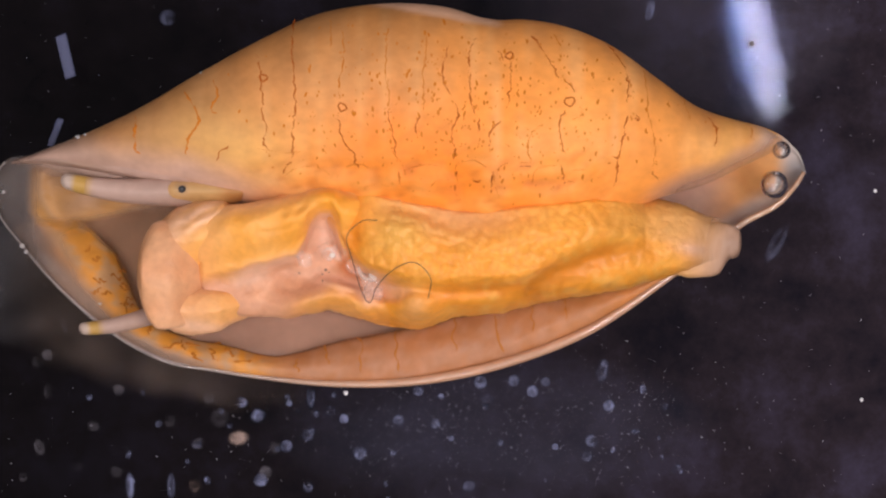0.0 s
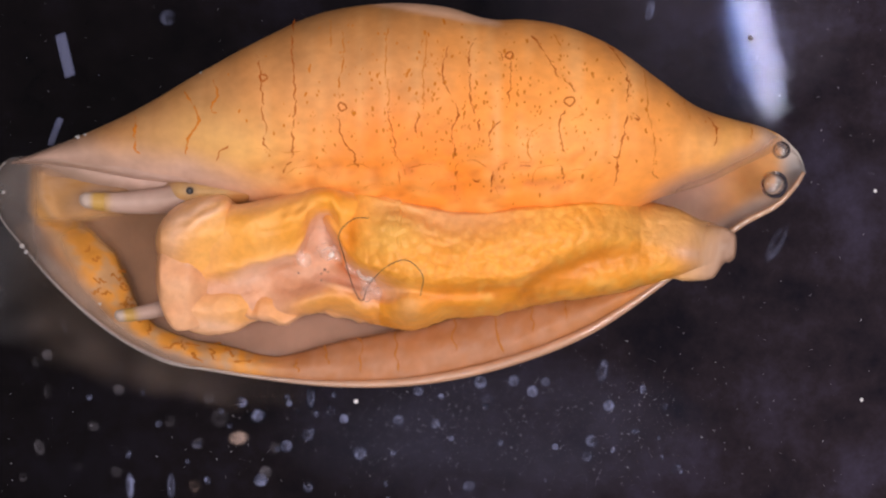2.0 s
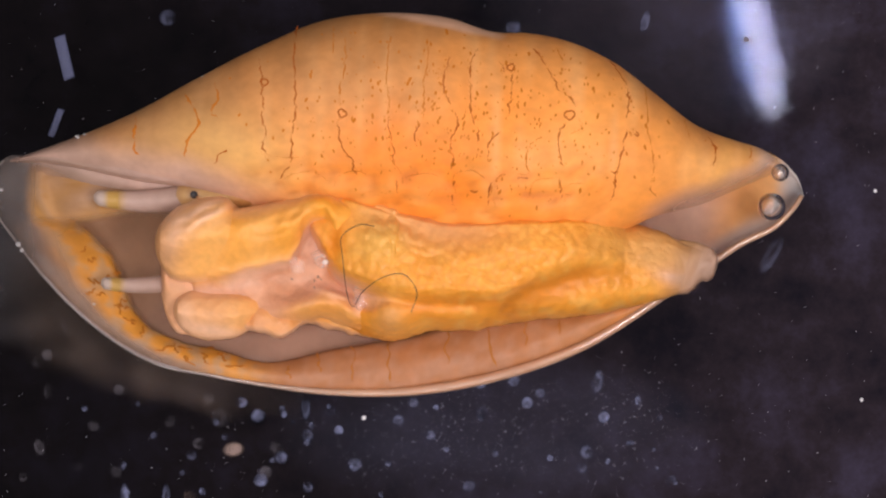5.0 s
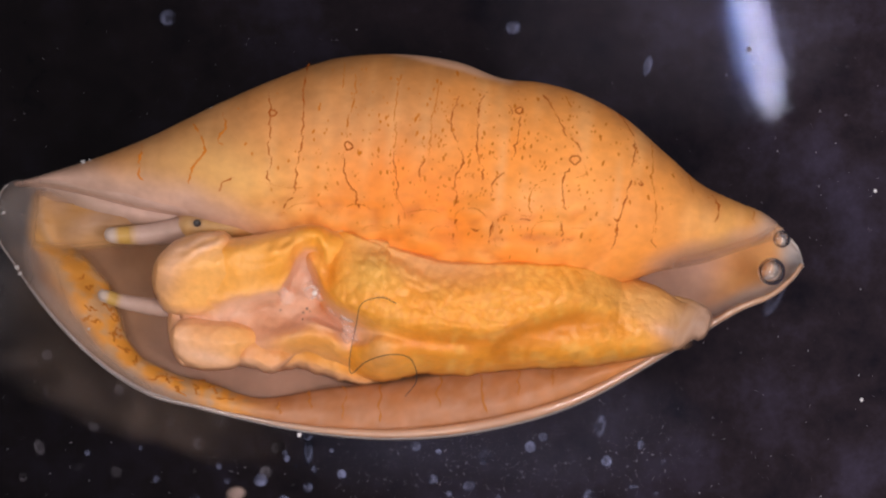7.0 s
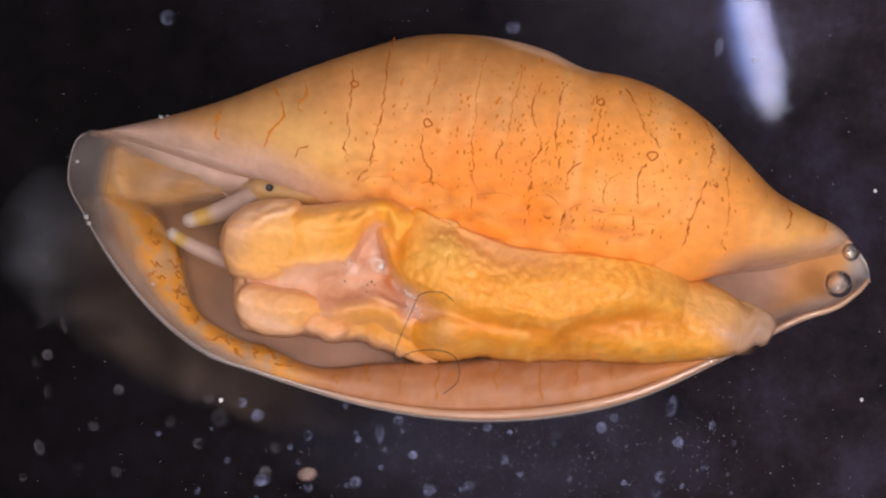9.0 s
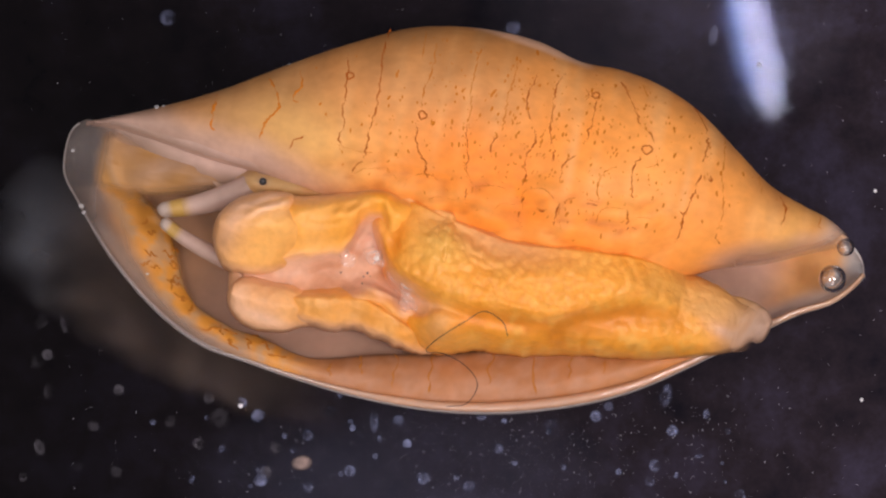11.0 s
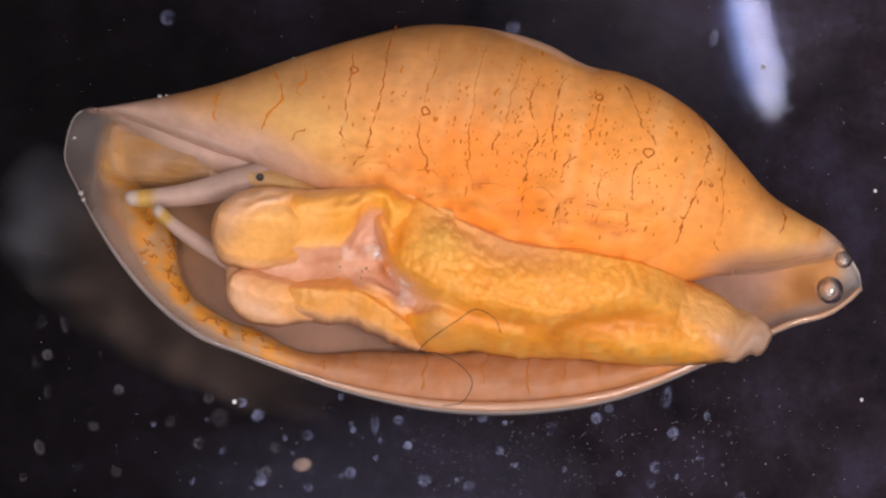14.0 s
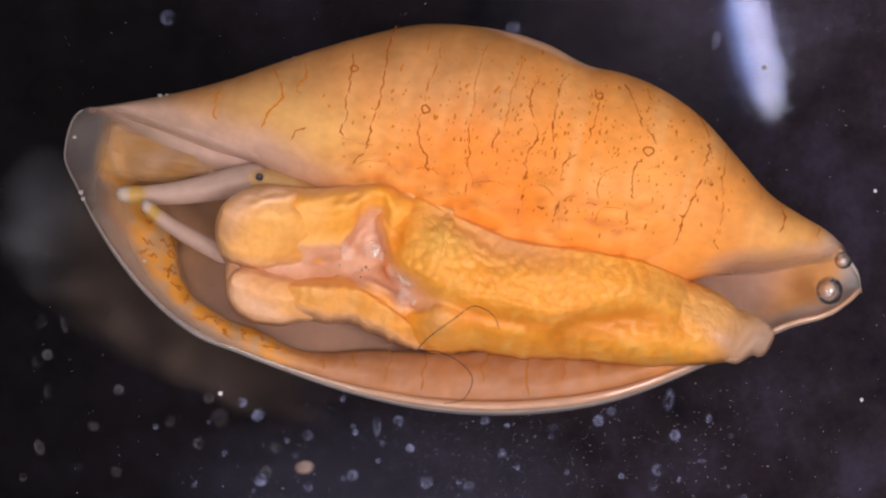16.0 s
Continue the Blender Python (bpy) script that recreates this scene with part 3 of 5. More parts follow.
def edge_stripe(s0, w0, s1, w1, seed, thick, material=None):
    t = np.linspace(0, 1, 26)
    w = w0 + (w1 - w0) * t
    s = s0 + (s1 - s0) * t + 0.005 * wobble(t * 100, t, 30, seed) + (0.009 if material else 0.002) * wobble(t * 100, t, 21, seed + 4)
    u, v, z = band_place(s, w, 0.012)
    z = z + 0.04 * wobble(u, v, 45, 4.0) + 0.02 * wobble(u, v, 15, 4.0)
    width = thick * np.clip(0.8 + 1.0 * wobble(t * 100, t, 18, seed + 3), 0.3, 1.6) * (smooth(0, 0.12, t) * smooth(1, 0.88, t) + 0.1)
    return part("edge_stripe", ribbon_mesh("edge_stripe", np.stack([u, v, z], 1), width), material or EDGE_LINE, snail)


for k, row in enumerate(((0.492, 0.25, 0.488, 0.7), (0.527, 0.4, 0.524, 0.95), (0.566, 0.2, 0.562, 0.96), (0.606, 0.15, 0.603, 0.96), (0.665, 0.3, 0.663, 0.95), (0.722, 0.1, 0.708, 0.95), (0.765, 0.3, 0.76, 0.9), (0.81, 0.3, 0.805, 0.8))):
    edge_stripe(*row, k * 3.3, 4.2)
for k, row in enumerate(((0.17, 0.75, 0.2, 0.6), (0.21, 0.6, 0.23, 0.8), (0.24, 0.85, 0.26, 0.5), (0.29, 0.3, 0.31, 0.8), (0.33, 0.5, 0.35, 0.2), (0.36, 0.7, 0.37, 0.35), (0.12, 0.7, 0.14, 0.9), (0.40, 0.4, 0.43, 0.6), (0.31, 0.7, 0.34, 0.75))):
    edge_stripe(*row, 60 + k * 2.1, 3.6, MOTTLE)
squiggle = random.Random(8)
for k in range(16):
    s0, w0 = squiggle.uniform(0.07, 0.42), squiggle.uniform(0.42, 0.9)
    edge_stripe(s0, w0, s0 + squiggle.uniform(-0.012, 0.016), w0 + squiggle.choice((-1, 1)) * squiggle.uniform(0.08, 0.22), 90 + k * 1.3, 3.0, MOTTLE)


# ---- soft body ----
def soft_tube(name, top, low, u0, u1, ends, mid_z, high, colour, material, parent, label="", rough_lumps=(0.05, 60, 0.02, 22), n=110, m=64, power=2.2, clear=None, seed=0.0):
    """A soft lobe drawn along u between the curves top and low, thick by high; ends: how far it rounds off."""
    u = u0 + (u1 - u0) * (0.5 - 0.5 * np.cos(np.pi * np.linspace(0, 1, n)))
    th = np.arange(m) * 2 * np.pi / m
    U, T = np.meshgrid(u, th, indexing="ij")
    cap = np.ones_like(U)
    if ends[0]:
        cap *= np.sqrt(np.clip(1 - np.clip((u0 + ends[0] - U) / ends[0], 0, 1) ** 2, 1e-4, 1))
    if ends[1]:
        cap *= np.sqrt(np.clip(1 - np.clip((U - u1 + ends[1]) / ends[1], 0, 1) ** 2, 1e-4, 1))
    tp, lw = top(U), low(U)
    e = 2 / power
    c, s = np.cos(T), np.sin(T)
    c, s = np.sign(c) * np.abs(c) ** e, np.sign(s) * np.abs(s) ** e
    V = (tp + lw) / 2 + (lw - tp) / 2 * cap * c
    Z = mid_z(U) + high(U) * cap * s
    amp, size, amp2, size2 = rough_lumps
    bumps = amp * wobble(U, V, size, seed) + amp2 * wobble(U, V, size2, seed + 5)
    Z = Z + bumps * np.sqrt(np.maximum(s, 0)) * cap
    V = V + (bumps * 60) * c * cap
    mesh = grid_mesh(name, local(U, V, Z), around=True, caps=True)
    rgb = colour(U, V)
    pigment(mesh, rgb, clear(U, V) if clear else 0.0)
    return part(name, mesh, material, parent, label)


def const(x):
    return lambda u: x + 0 * np.asarray(u, float)


ROSE, TAN, MAUVE = (0.84, 0.60, 0.50), (0.64, 0.37, 0.17), (0.64, 0.37, 0.245)
foot_top = curve((310, 400), (340, 372), (380, 362), (420, 362), (480, 346), (540, 331), (600, 326), (700, 346), (830, 367), (960, 355), (1100, 347), (1200, 360), (1250, 381), (1308, 399))
foot_low = curve((310, 480), (340, 520), (380, 538), (430, 541), (510, 549), (560, 541), (600, 552), (640, 566), (700, 578), (735, 584), (765, 578), (800, 564), (880, 556), (960, 536), (1050, 522), (1120, 508), (1200, 485), (1250, 466), (1290, 447), (1308, 432))
crease = curve((310, 470), (380, 480), (430, 481), (480, 474), (530, 456), (560, 424), (578, 404), (596, 424), (620, 462), (660, 490), (700, 502), (760, 513), (850, 512), (900, 508), (930, 500), (975, 475), (1025, 454), (1060, 438), (1110, 426), (1180, 428), (1240, 432), (1305, 430))
fold_line = curve((310, 496), (430, 512), (500, 513), (540, 492), (580, 478), (620, 492), (655, 520), (700, 530), (740, 512), (800, 508), (1305, 490))


def rear_form(U, V, k, cap):
    """Height and colour of the rear of the foot; k: how far from its middle line (0) to its edges (1)."""
    high = curve((560, 0.4), (600, 0.7), (640, 0.95), (675, 1.1), (725, 1.2), (850, 1.22), (1100, 0.9), (1220, 0.4), (1308, 0.08))(U)
    Z = 0.75 + high * (1 - k ** 3.6) ** 0.55 * np.sqrt(cap)
    vc, vf = crease(U), fold_line(U)
    side = smooth(vc + 5, vc - 26, V)
    Z += 0.30 * (side + (smooth(vc + 22, vc - 26, V) - side) * smooth(880, 960, U)) * smooth(1180, 1000, U)
    gap = smooth(vc - 4, vc + 8, V) * smooth(vf + 10, vf - 6, V)
    front = smooth(770, 640, U)
    Z -= 0.22 * gap * front
    Z -= 0.55 * smooth(vc - 22, vc + 30, V) * smooth(745, 650, U)
    Z -= 0.08 * np.exp(-((V - vc - 5) / 11) ** 2) * smooth(640, 760, U) * smooth(930, 860, U)
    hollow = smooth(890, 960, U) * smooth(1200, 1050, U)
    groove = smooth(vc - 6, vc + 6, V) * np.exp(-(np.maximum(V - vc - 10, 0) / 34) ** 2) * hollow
    Z -= 0.10 * smooth(vc - 24, vc + 30, V) * np.exp(-(np.maximum(V - vc - 10, 0) / 48) ** 2) * hollow
    Z += 0.03 * np.exp(-((V - vc + 9) / 9) ** 2) * smooth(880, 950, U) * smooth(1180, 1100, U) + 0.05 * mound(U, V, 1110, 486, 75, 30, -14)
    Z -= 0.16 * mound(U, V, 944, 530, 9, 24, -30)
    Z += 0.14 * np.exp(-((V - vf - 24) / 20) ** 2) * front
    Z += 0.13 * mound(U, V, 735, 548, 30, 30) + 0.18 * mound(U, V, 712, 412, 46, 58) - 0.10 * mound(U, V, 628, 418, 13, 46, 8) + 0.12 * mound(U, V, 575, 372, 34, 26)
    near, border = pebbles(U + 9 * wobble(U, V, 30, 5.0), V * 0.9 + 9 * wobble(U, V, 30, 6.0), 17, 3.0)
    net = smooth(0.3, 0.0, border)
    Z += (1 - side) * (0.03 * wobble(U, V, 30, 97.0) + 0.02 * wobble(U, V, 13, 98.0)) * smooth(740, 820, U) * smooth(1250, 1180, U)
    ruck = np.abs(wobble(U, V * 0.8, 24, 3.0)) + 0.6 * np.abs(wobble(U, V, 13, 7.0))
    wrinkled = side * smooth(560, 680, U) * smooth(1250, 1010, U)
    Z += 0.07 * ruck * (0.25 + 0.35 * wrinkled) - 0.05 * near * wrinkled + 0.05 * wobble(U, V, 60, 4.0) - 0.01 * net * wrinkled
    Z += 0.05 * np.sin((V + 0.35 * U) / 7.0 + 3 * wobble(U, V, 50, 2.0)) * side * smooth(560, 430, U) * 0.5
    flange = smooth(115, 30, V - foot_top(U)) * smooth(600, 660, U) * smooth(1245, 1040, U)
    down = V - foot_top(U)
    over = (whorl_z(U, foot_top(U) + 14) + 0.13 + 0.30 * smooth(0, 90, down) - 0.16 * smooth(12, 0, down) - Z) * flange
    Z = Z + over * (0.35 + 0.65 * smooth(-0.2, 0.15, over))
    Z += (0.03 * ruck - 0.04 * near) * flange * smooth(640, 720, U)
    hue = np.clip(0.42 + 0.7 * wobble(U, V, 60, 12.0) + 0.45 * wobble(U, V, 22, 15.0), 0, 1)
    rgb = blend((0.96, 0.50, 0.09), (0.95, 0.41, 0.04), hue)
    # Shade between the pebbles put into the colour as darker borders.
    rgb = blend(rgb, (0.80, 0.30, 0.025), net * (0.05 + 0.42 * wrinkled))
    rgb = blend(rgb, (0.80, 0.48, 0.14), smooth(600, 430, U) * 0.8)
    rgb = blend(rgb, (0.82, 0.43, 0.18), 0.8 * mound(U, V, 800, 378, 120, 42))
    rgb = blend(rgb, (0.88, 0.55, 0.13), 0.8 * mound(U, V, 708, 410, 46, 52))
    # The dent's shade repeated in the colour as deeper orange.
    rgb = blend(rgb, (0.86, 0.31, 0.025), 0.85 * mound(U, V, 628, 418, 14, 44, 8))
    rgb = blend(rgb, (0.83, 0.48, 0.24), 0.35 * smooth(70, 8, V - foot_top(U) + 14 * wobble(U, V, 30, 31.0)) * smooth(640, 700, U) * smooth(1000, 820, U))
    rgb = blend(rgb, (0.80, 0.46, 0.13), 0.6 * smooth(1000, 1150, U) * side)
    rgb = blend(rgb, ROSE, 0.2 * np.exp(-((V - vc + 4) / 5) ** 2) * smooth(890, 930, U) * smooth(1010, 960, U) * smooth(1150, 1090, U) + 0.8 * mound(U, V, 1232, 442, 42, 14, 12))
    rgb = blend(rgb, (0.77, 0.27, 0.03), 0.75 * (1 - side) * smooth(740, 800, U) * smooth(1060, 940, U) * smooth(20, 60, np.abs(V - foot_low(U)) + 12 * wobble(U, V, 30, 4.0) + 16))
    blot = wobble(U, V, 34, 95.0) + 0.7 * wobble(U, V, 14, 96.0)
    rgb = blend(rgb, (0.95, 0.56, 0.14), 0.7 * (1 - side) * smooth(0.0, 0.45, blot) * smooth(760, 840, U) * smooth(1230, 1150, U))
    rgb = blend(rgb, (0.84, 0.36, 0.04), 0.35 * (1 - side) * smooth(0.0, 0.45, -blot) * smooth(760, 840, U) * smooth(1200, 1120, U))
    # Shade under the crest, put into the groove's colour.
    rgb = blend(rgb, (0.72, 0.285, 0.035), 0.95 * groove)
    rgb = blend(rgb, (0.80, 0.45, 0.18), 0.8 * mound(U, V, 735, 545, 26, 30))
    rgb = blend(rgb, (0.80, 0.49, 0.36), np.clip(gap * front + smooth(16, 4, np.abs(V - vc)) * front * 0.6, 0, 1) * smooth(-0.5, 0.1, wobble(U, V, 40, 51.0) + 0.25))
    rgb = blend(rgb, (0.82, 0.58, 0.46), 0.8 * mound(U, V, 575, 425, 20, 34) + 0.5 * mound(U, V, 660, 505, 24, 20))
    rgb = blend(rgb, (0.72, 0.45, 0.20), 0.6 * smooth(1110, 1200, U) * smooth(vc + 6, vc - 6, V))
    rgb = blend(rgb, (0.62, 0.42, 0.29), 0.8 * smooth(1185, 1290, U + 0.3 * (V - 440)))
    return Z, 0.94 * rgb


def foot():
    """The rear of the foot: a wrinkled side, the lower fold, and a crease towards the tail."""
    u = 570 + 738 * (0.5 - 0.5 * np.cos(np.pi * np.linspace(0, 1, 300)))
    w = 0.5 - 0.5 * np.cos(np.pi * np.linspace(0, 1, 110))
    U, W = np.meshgrid(u, w, indexing="ij")
    cap = np.sqrt(np.clip(1 - np.clip((630 - U) / 60, 0, 1) ** 2, 0.001, 1)) * np.sqrt(np.clip(1 - np.clip((U - 1286) / 22, 0, 1) ** 2, 0.001, 1))
    mid, half = (foot_top(U) + foot_low(U)) / 2, (foot_low(U) - foot_top(U)) / 2 * cap
    edge_wave = 3.5 * wobble(U, W * 200, 34, 6.0) + 2.0 * wobble(U, W * 200, 13, 9.0)
    V = mid + half * (2 * W - 1) + edge_wave * np.abs(2 * W - 1) ** 3
    k = np.abs(2 * W - 1)
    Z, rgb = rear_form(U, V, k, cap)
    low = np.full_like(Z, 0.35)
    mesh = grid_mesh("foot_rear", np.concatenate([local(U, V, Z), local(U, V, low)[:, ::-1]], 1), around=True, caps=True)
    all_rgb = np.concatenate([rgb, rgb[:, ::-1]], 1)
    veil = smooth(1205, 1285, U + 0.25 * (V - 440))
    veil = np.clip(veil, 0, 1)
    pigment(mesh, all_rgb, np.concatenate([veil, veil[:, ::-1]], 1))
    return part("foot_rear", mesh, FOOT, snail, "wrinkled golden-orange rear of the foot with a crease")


foot_ob = foot()


def soft_sheet(name, top, low, u0, u1, ends, height, colour, material, label="", n=150, m=80, wave=(4.0, 40, 1.8, 15), under=0.35, seed=0.0, fade=(0, 0, 0, 0), thin=0.0, rim=0.8, lying=False):
    """A soft body seen from above between the curves top and low; height(U, V, fall) is its upper side; fade: how far it thins to clear at its ends and edges; lying: its upper edge lies on what is behind it."""
    u = u0 + (u1 - u0) * (0.5 - 0.5 * np.cos(np.pi * np.linspace(0, 1, n)))
    w = 0.5 - 0.5 * np.cos(np.pi * np.linspace(0, 1, m))
    U, W = np.meshgrid(u, w, indexing="ij")
    cap = np.ones_like(U)
    for gone, run in ((u0 + ends[0] - U, ends[0]), (U - u1 + ends[1], ends[1])):
        cap = cap * np.sqrt(np.clip(1 - np.clip(gone / run, 0, 1) ** 2, 0.0005, 1))
    tp, lw = top(U), low(U)
    ripple = wave[0] * wobble(U, W * 160, wave[1], seed) + wave[2] * wobble(U, W * 160, wave[3], seed + 3)
    V = (tp + lw) / 2 + (lw - tp) / 2 * cap * (2 * W - 1) + ripple * np.abs(2 * W - 1) ** 4 * cap
    Z = height(U, V, W)
    brim = np.sqrt(np.clip(1 - (np.clip(np.abs(2 * W - 1) - 0.72, 0, 1) / 0.28) ** 2.5, 0, 1)) * np.minimum(1, cap * 1.6)
    if lying:
        brim = np.where(W < 0.5, 1, brim)
    Z = under + (Z - under) * (0.66 + 0.34 * brim)
    Z = under + (Z - under) * np.clip(cap * 2.2, 0.02, 1) ** 0.5
    mesh = grid_mesh(name, np.concatenate([local(U, V, Z), local(U, V, under + 0 * Z)[:, ::-1]], 1), around=True, caps=True)
    rgb = colour(U, V, W)
    rgb = blend(rgb, 0.55 * rgb + 0.45 * np.array((0.88, 0.62, 0.46)), rim * smooth(15, 0, np.minimum(V - tp, lw - V)))
    solid = np.full_like(U, 1 - thin)
    for reach, run in zip((U - u0, u1 - U, V - tp, lw - V), fade):
        if run:
            solid = solid * smooth(0, run, reach)
    pigment(mesh, np.concatenate([rgb, rgb[:, ::-1]], 1), np.concatenate([1 - solid, 1 - solid[:, ::-1]], 1))
    return part(name, mesh, material, snail, label)


def swell(fall, peak, rest):
    """Rounded from 0 at the upper edge to 1 at peak, then easing to rest at the lower edge."""
    up = np.sqrt(np.clip(1 - np.clip((peak - fall) / peak, 0, 1) ** 2, 0, 1))
    return up * (1 - (1 - rest) * smooth(peak, 1, fall))



side_top = curve((340, 380), (400, 362), (440, 358), (480, 349), (520, 337), (560, 328), (600, 325), (630, 331), (660, 347), (700, 374))
side_low = curve((340, 496), (390, 492), (430, 484), (470, 475), (500, 464), (526, 453), (537, 434), (544, 412), (554, 398), (570, 392), (583, 396), (590, 414), (597, 438), (625, 452), (660, 448), (700, 440))


def side_height(U, V, fall):
    z = curve((340, 0.75), (400, 1.05), (480, 1.12), (640, 1.12), (675, 1.10), (700, 1.05))(U) + curve((340, 0.6), (450, 0.72), (600, 0.85), (700, 0.8))(U) * swell(fall, 0.4, 0.42)
    z += 0.10 * mound(U, V, 585, 365, 40, 30) - 0.12 * mound(U, V, 640, 418, 15, 50, 10) + 0.08 * mound(U, V, 470, 385, 60, 16, -12) - 0.06 * mound(U, V, 520, 372, 50, 9, -20)
    z += 0.035 * wobble(U, V, 55, 19.0) + 0.015 * wobble(U, V, 20, 23.0)
    over = (whorl_z(U, V) + 0.20 * smooth(2, 40, V - side_top(U)) - 0.16 * smooth(12, 0, V - side_top(U)) - z) * smooth(70, 18, V - side_top(U)) * smooth(430, 500, U)
    z = z + over * smooth(-0.15, 0.15, over)
    return z + 0.012 * np.sin((U + 0.5 * V) / 5.5 + 4 * wobble(U, V, 45, 2.0)) * smooth(0.9, 0.5, fall)


def side_colour(U, V, fall):
    rgb = blend((0.90, 0.50, 0.14), (0.92, 0.45, 0.065), np.clip(0.35 + 0.9 * wobble(U, V, 55, 12.0) + smooth(520, 620, U) * 0.5, 0, 1))
    rgb = blend(rgb, (0.86, 0.49, 0.18), smooth(430, 350, U))
    rgb = blend(rgb, (0.80, 0.49, 0.25), 0.8 * smooth(0.25, 0.04, fall))
    # Deeper orange in the dents: their shade is put into the colour.
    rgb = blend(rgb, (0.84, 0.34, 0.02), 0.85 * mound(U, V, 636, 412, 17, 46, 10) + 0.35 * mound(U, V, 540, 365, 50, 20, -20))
    rgb = blend(rgb, (0.82, 0.56, 0.30), 0.6 * mound(U, V, 672, 415, 18, 36))
    return blend(rgb, ROSE, 0.85 * smooth(0.90, 0.985, fall + 0.03 * wobble(U, V, 25, 4.0)) * smooth(390, 450, U))


body_top = curve((340, 380), (400, 362), (440, 358), (480, 349), (520, 337), (560, 328), (600, 325), (630, 328), (660, 334), (700, 345), (780, 359))
body_low = curve((320, 540), (380, 556), (430, 560), (480, 562), (520, 562), (548, 556), (580, 552), (620, 561), (660, 573), (710, 578), (740, 566), (780, 545))
ridge_line = curve((320, 540), (440, 545), (500, 542), (535, 532), (565, 524), (605, 522), (640, 542), (680, 556), (730, 556))


def sole_height(U, V, fall):
    r = np.exp(-((V - ridge_line(U)) / 26) ** 2)
    z = 1.02 + 0.42 * r * smooth(450, 570, U) - 0.10 * mound(U, V, 505, 490, 60, 26)
    z += 0.12 * mound(U, V, 571, 415, 26, 34) - 0.22 * mound(U, V, 626, 470, 26, 16, 15) + 0.16 * mound(U, V, 655, 520, 16, 30, -30) + 0.12 * mound(U, V, 438, 492, 40, 14, -15)
    z += 0.10 * mound(U, V, 690, 545, 26, 22) - 0.12 * mound(U, V, 664, 560, 6, 22, -20)
    z += 0.10 * np.exp(-((V - 503 - 0.25 * (U - 590)) / 7) ** 2) * smooth(540, 590, U) * smooth(650, 615, U)
    return z + 0.05 * wobble(U, V, 38, 17.0) + 0.02 * wobble(U, V, 14, 18.0)


def sole_colour(U, V, fall):
    rgb = blend(MAUVE, (0.71, 0.425, 0.285), smooth(-0.2, 0.35, wobble(U, V, 40, 51.0)))
    pale = mound(U, V, 569, 415, 27, 40) + 0.8 * mound(U, V, 440, 492, 40, 14, -12) + 0.8 * mound(U, V, 590, 495, 60, 12, 10) + mound(U, V, 652, 525, 16, 34, -30) + 0.5 * mound(U, V, 530, 455, 18, 12)
    rgb = blend(rgb, ROSE, np.clip(0.95 * pale, 0, 1))
    yellow = np.clip(smooth(-22, 8, V - ridge_line(U) + 10 * wobble(U, V, 30, 22.0)) * smooth(480, 560, U), 0, 1)
    gold = blend((0.82, 0.45, 0.15), (0.83, 0.38, 0.07), np.clip(0.4 + 0.9 * wobble(U, V, 44, 24.0) + smooth(560, 660, U) * 0.3, 0, 1))
    rgb = blend(rgb, gold, yellow)
    # The pit's shade is put into the colour too.
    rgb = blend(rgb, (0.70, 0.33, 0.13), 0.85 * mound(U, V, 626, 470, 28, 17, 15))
    rgb = blend(rgb, (0.80, 0.50, 0.30), 0.7 * mound(U, V, 690, 545, 20, 18))
    return blend(rgb, (0.74, 0.46, 0.28), 0.5 * smooth(0.93, 1.0, fall))


def body_form(U, V):
    """Height and colour of the middle of the foot: the yellow side, the hollow sole, and the way over to the rear."""
    fall = np.clip((V - side_top(U)) / (side_low(U) - side_top(U)), 0, 1)
    bank = V - side_low(U) + 4 * wobble(U, V, 22, 81.0)
    inside = smooth(-16, 16, bank)
    past = smooth(625, 705, U + 10 * wobble(U, V, 40, 83.0))
    k = np.clip(np.abs(2 * V - foot_top(U) - foot_low(U)) / (foot_low(U) - foot_top(U)), 0, 1)
    rear_z, rear_rgb = rear_form(U, V, k, np.ones_like(U))
    z = side_height(U, V, fall) * (1 - inside) + sole_height(U, V, fall) * inside
    z += 0.05 * np.exp(-((bank + 14) / 9) ** 2) * (1 - past)
    z = z * (1 - past) + (rear_z + 0.03 - 0.7 * smooth(700, 750, U)) * past
    rgb = blend(side_colour(U, V, fall), sole_colour(U, V, np.zeros_like(U)), inside)
    rgb = blend(rgb, (0.86, 0.60, 0.47), 0.7 * np.exp(-((bank + 6) / 9) ** 2) * smooth(390, 450, U))
    return z, blend(rgb, rear_rgb, past)


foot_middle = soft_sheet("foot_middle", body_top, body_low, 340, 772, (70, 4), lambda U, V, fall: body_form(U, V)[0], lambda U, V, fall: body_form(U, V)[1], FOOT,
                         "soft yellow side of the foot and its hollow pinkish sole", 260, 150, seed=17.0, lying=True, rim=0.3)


def frill_colour(U, V, fall):
    rgb = blend((0.70, 0.37, 0.19), (0.77, 0.41, 0.15), np.clip(0.4 + 0.9 * wobble(U, V, 40, 22.0) + 0.5 * smooth(500, 550, U), 0, 1))
    rgb = blend(rgb, (0.65, 0.355, 0.22), 0.9 * smooth(0.65, 0.2, fall))
    return blend(rgb, (0.74, 0.48, 0.32), 0.6 * smooth(0.86, 0.97, fall))


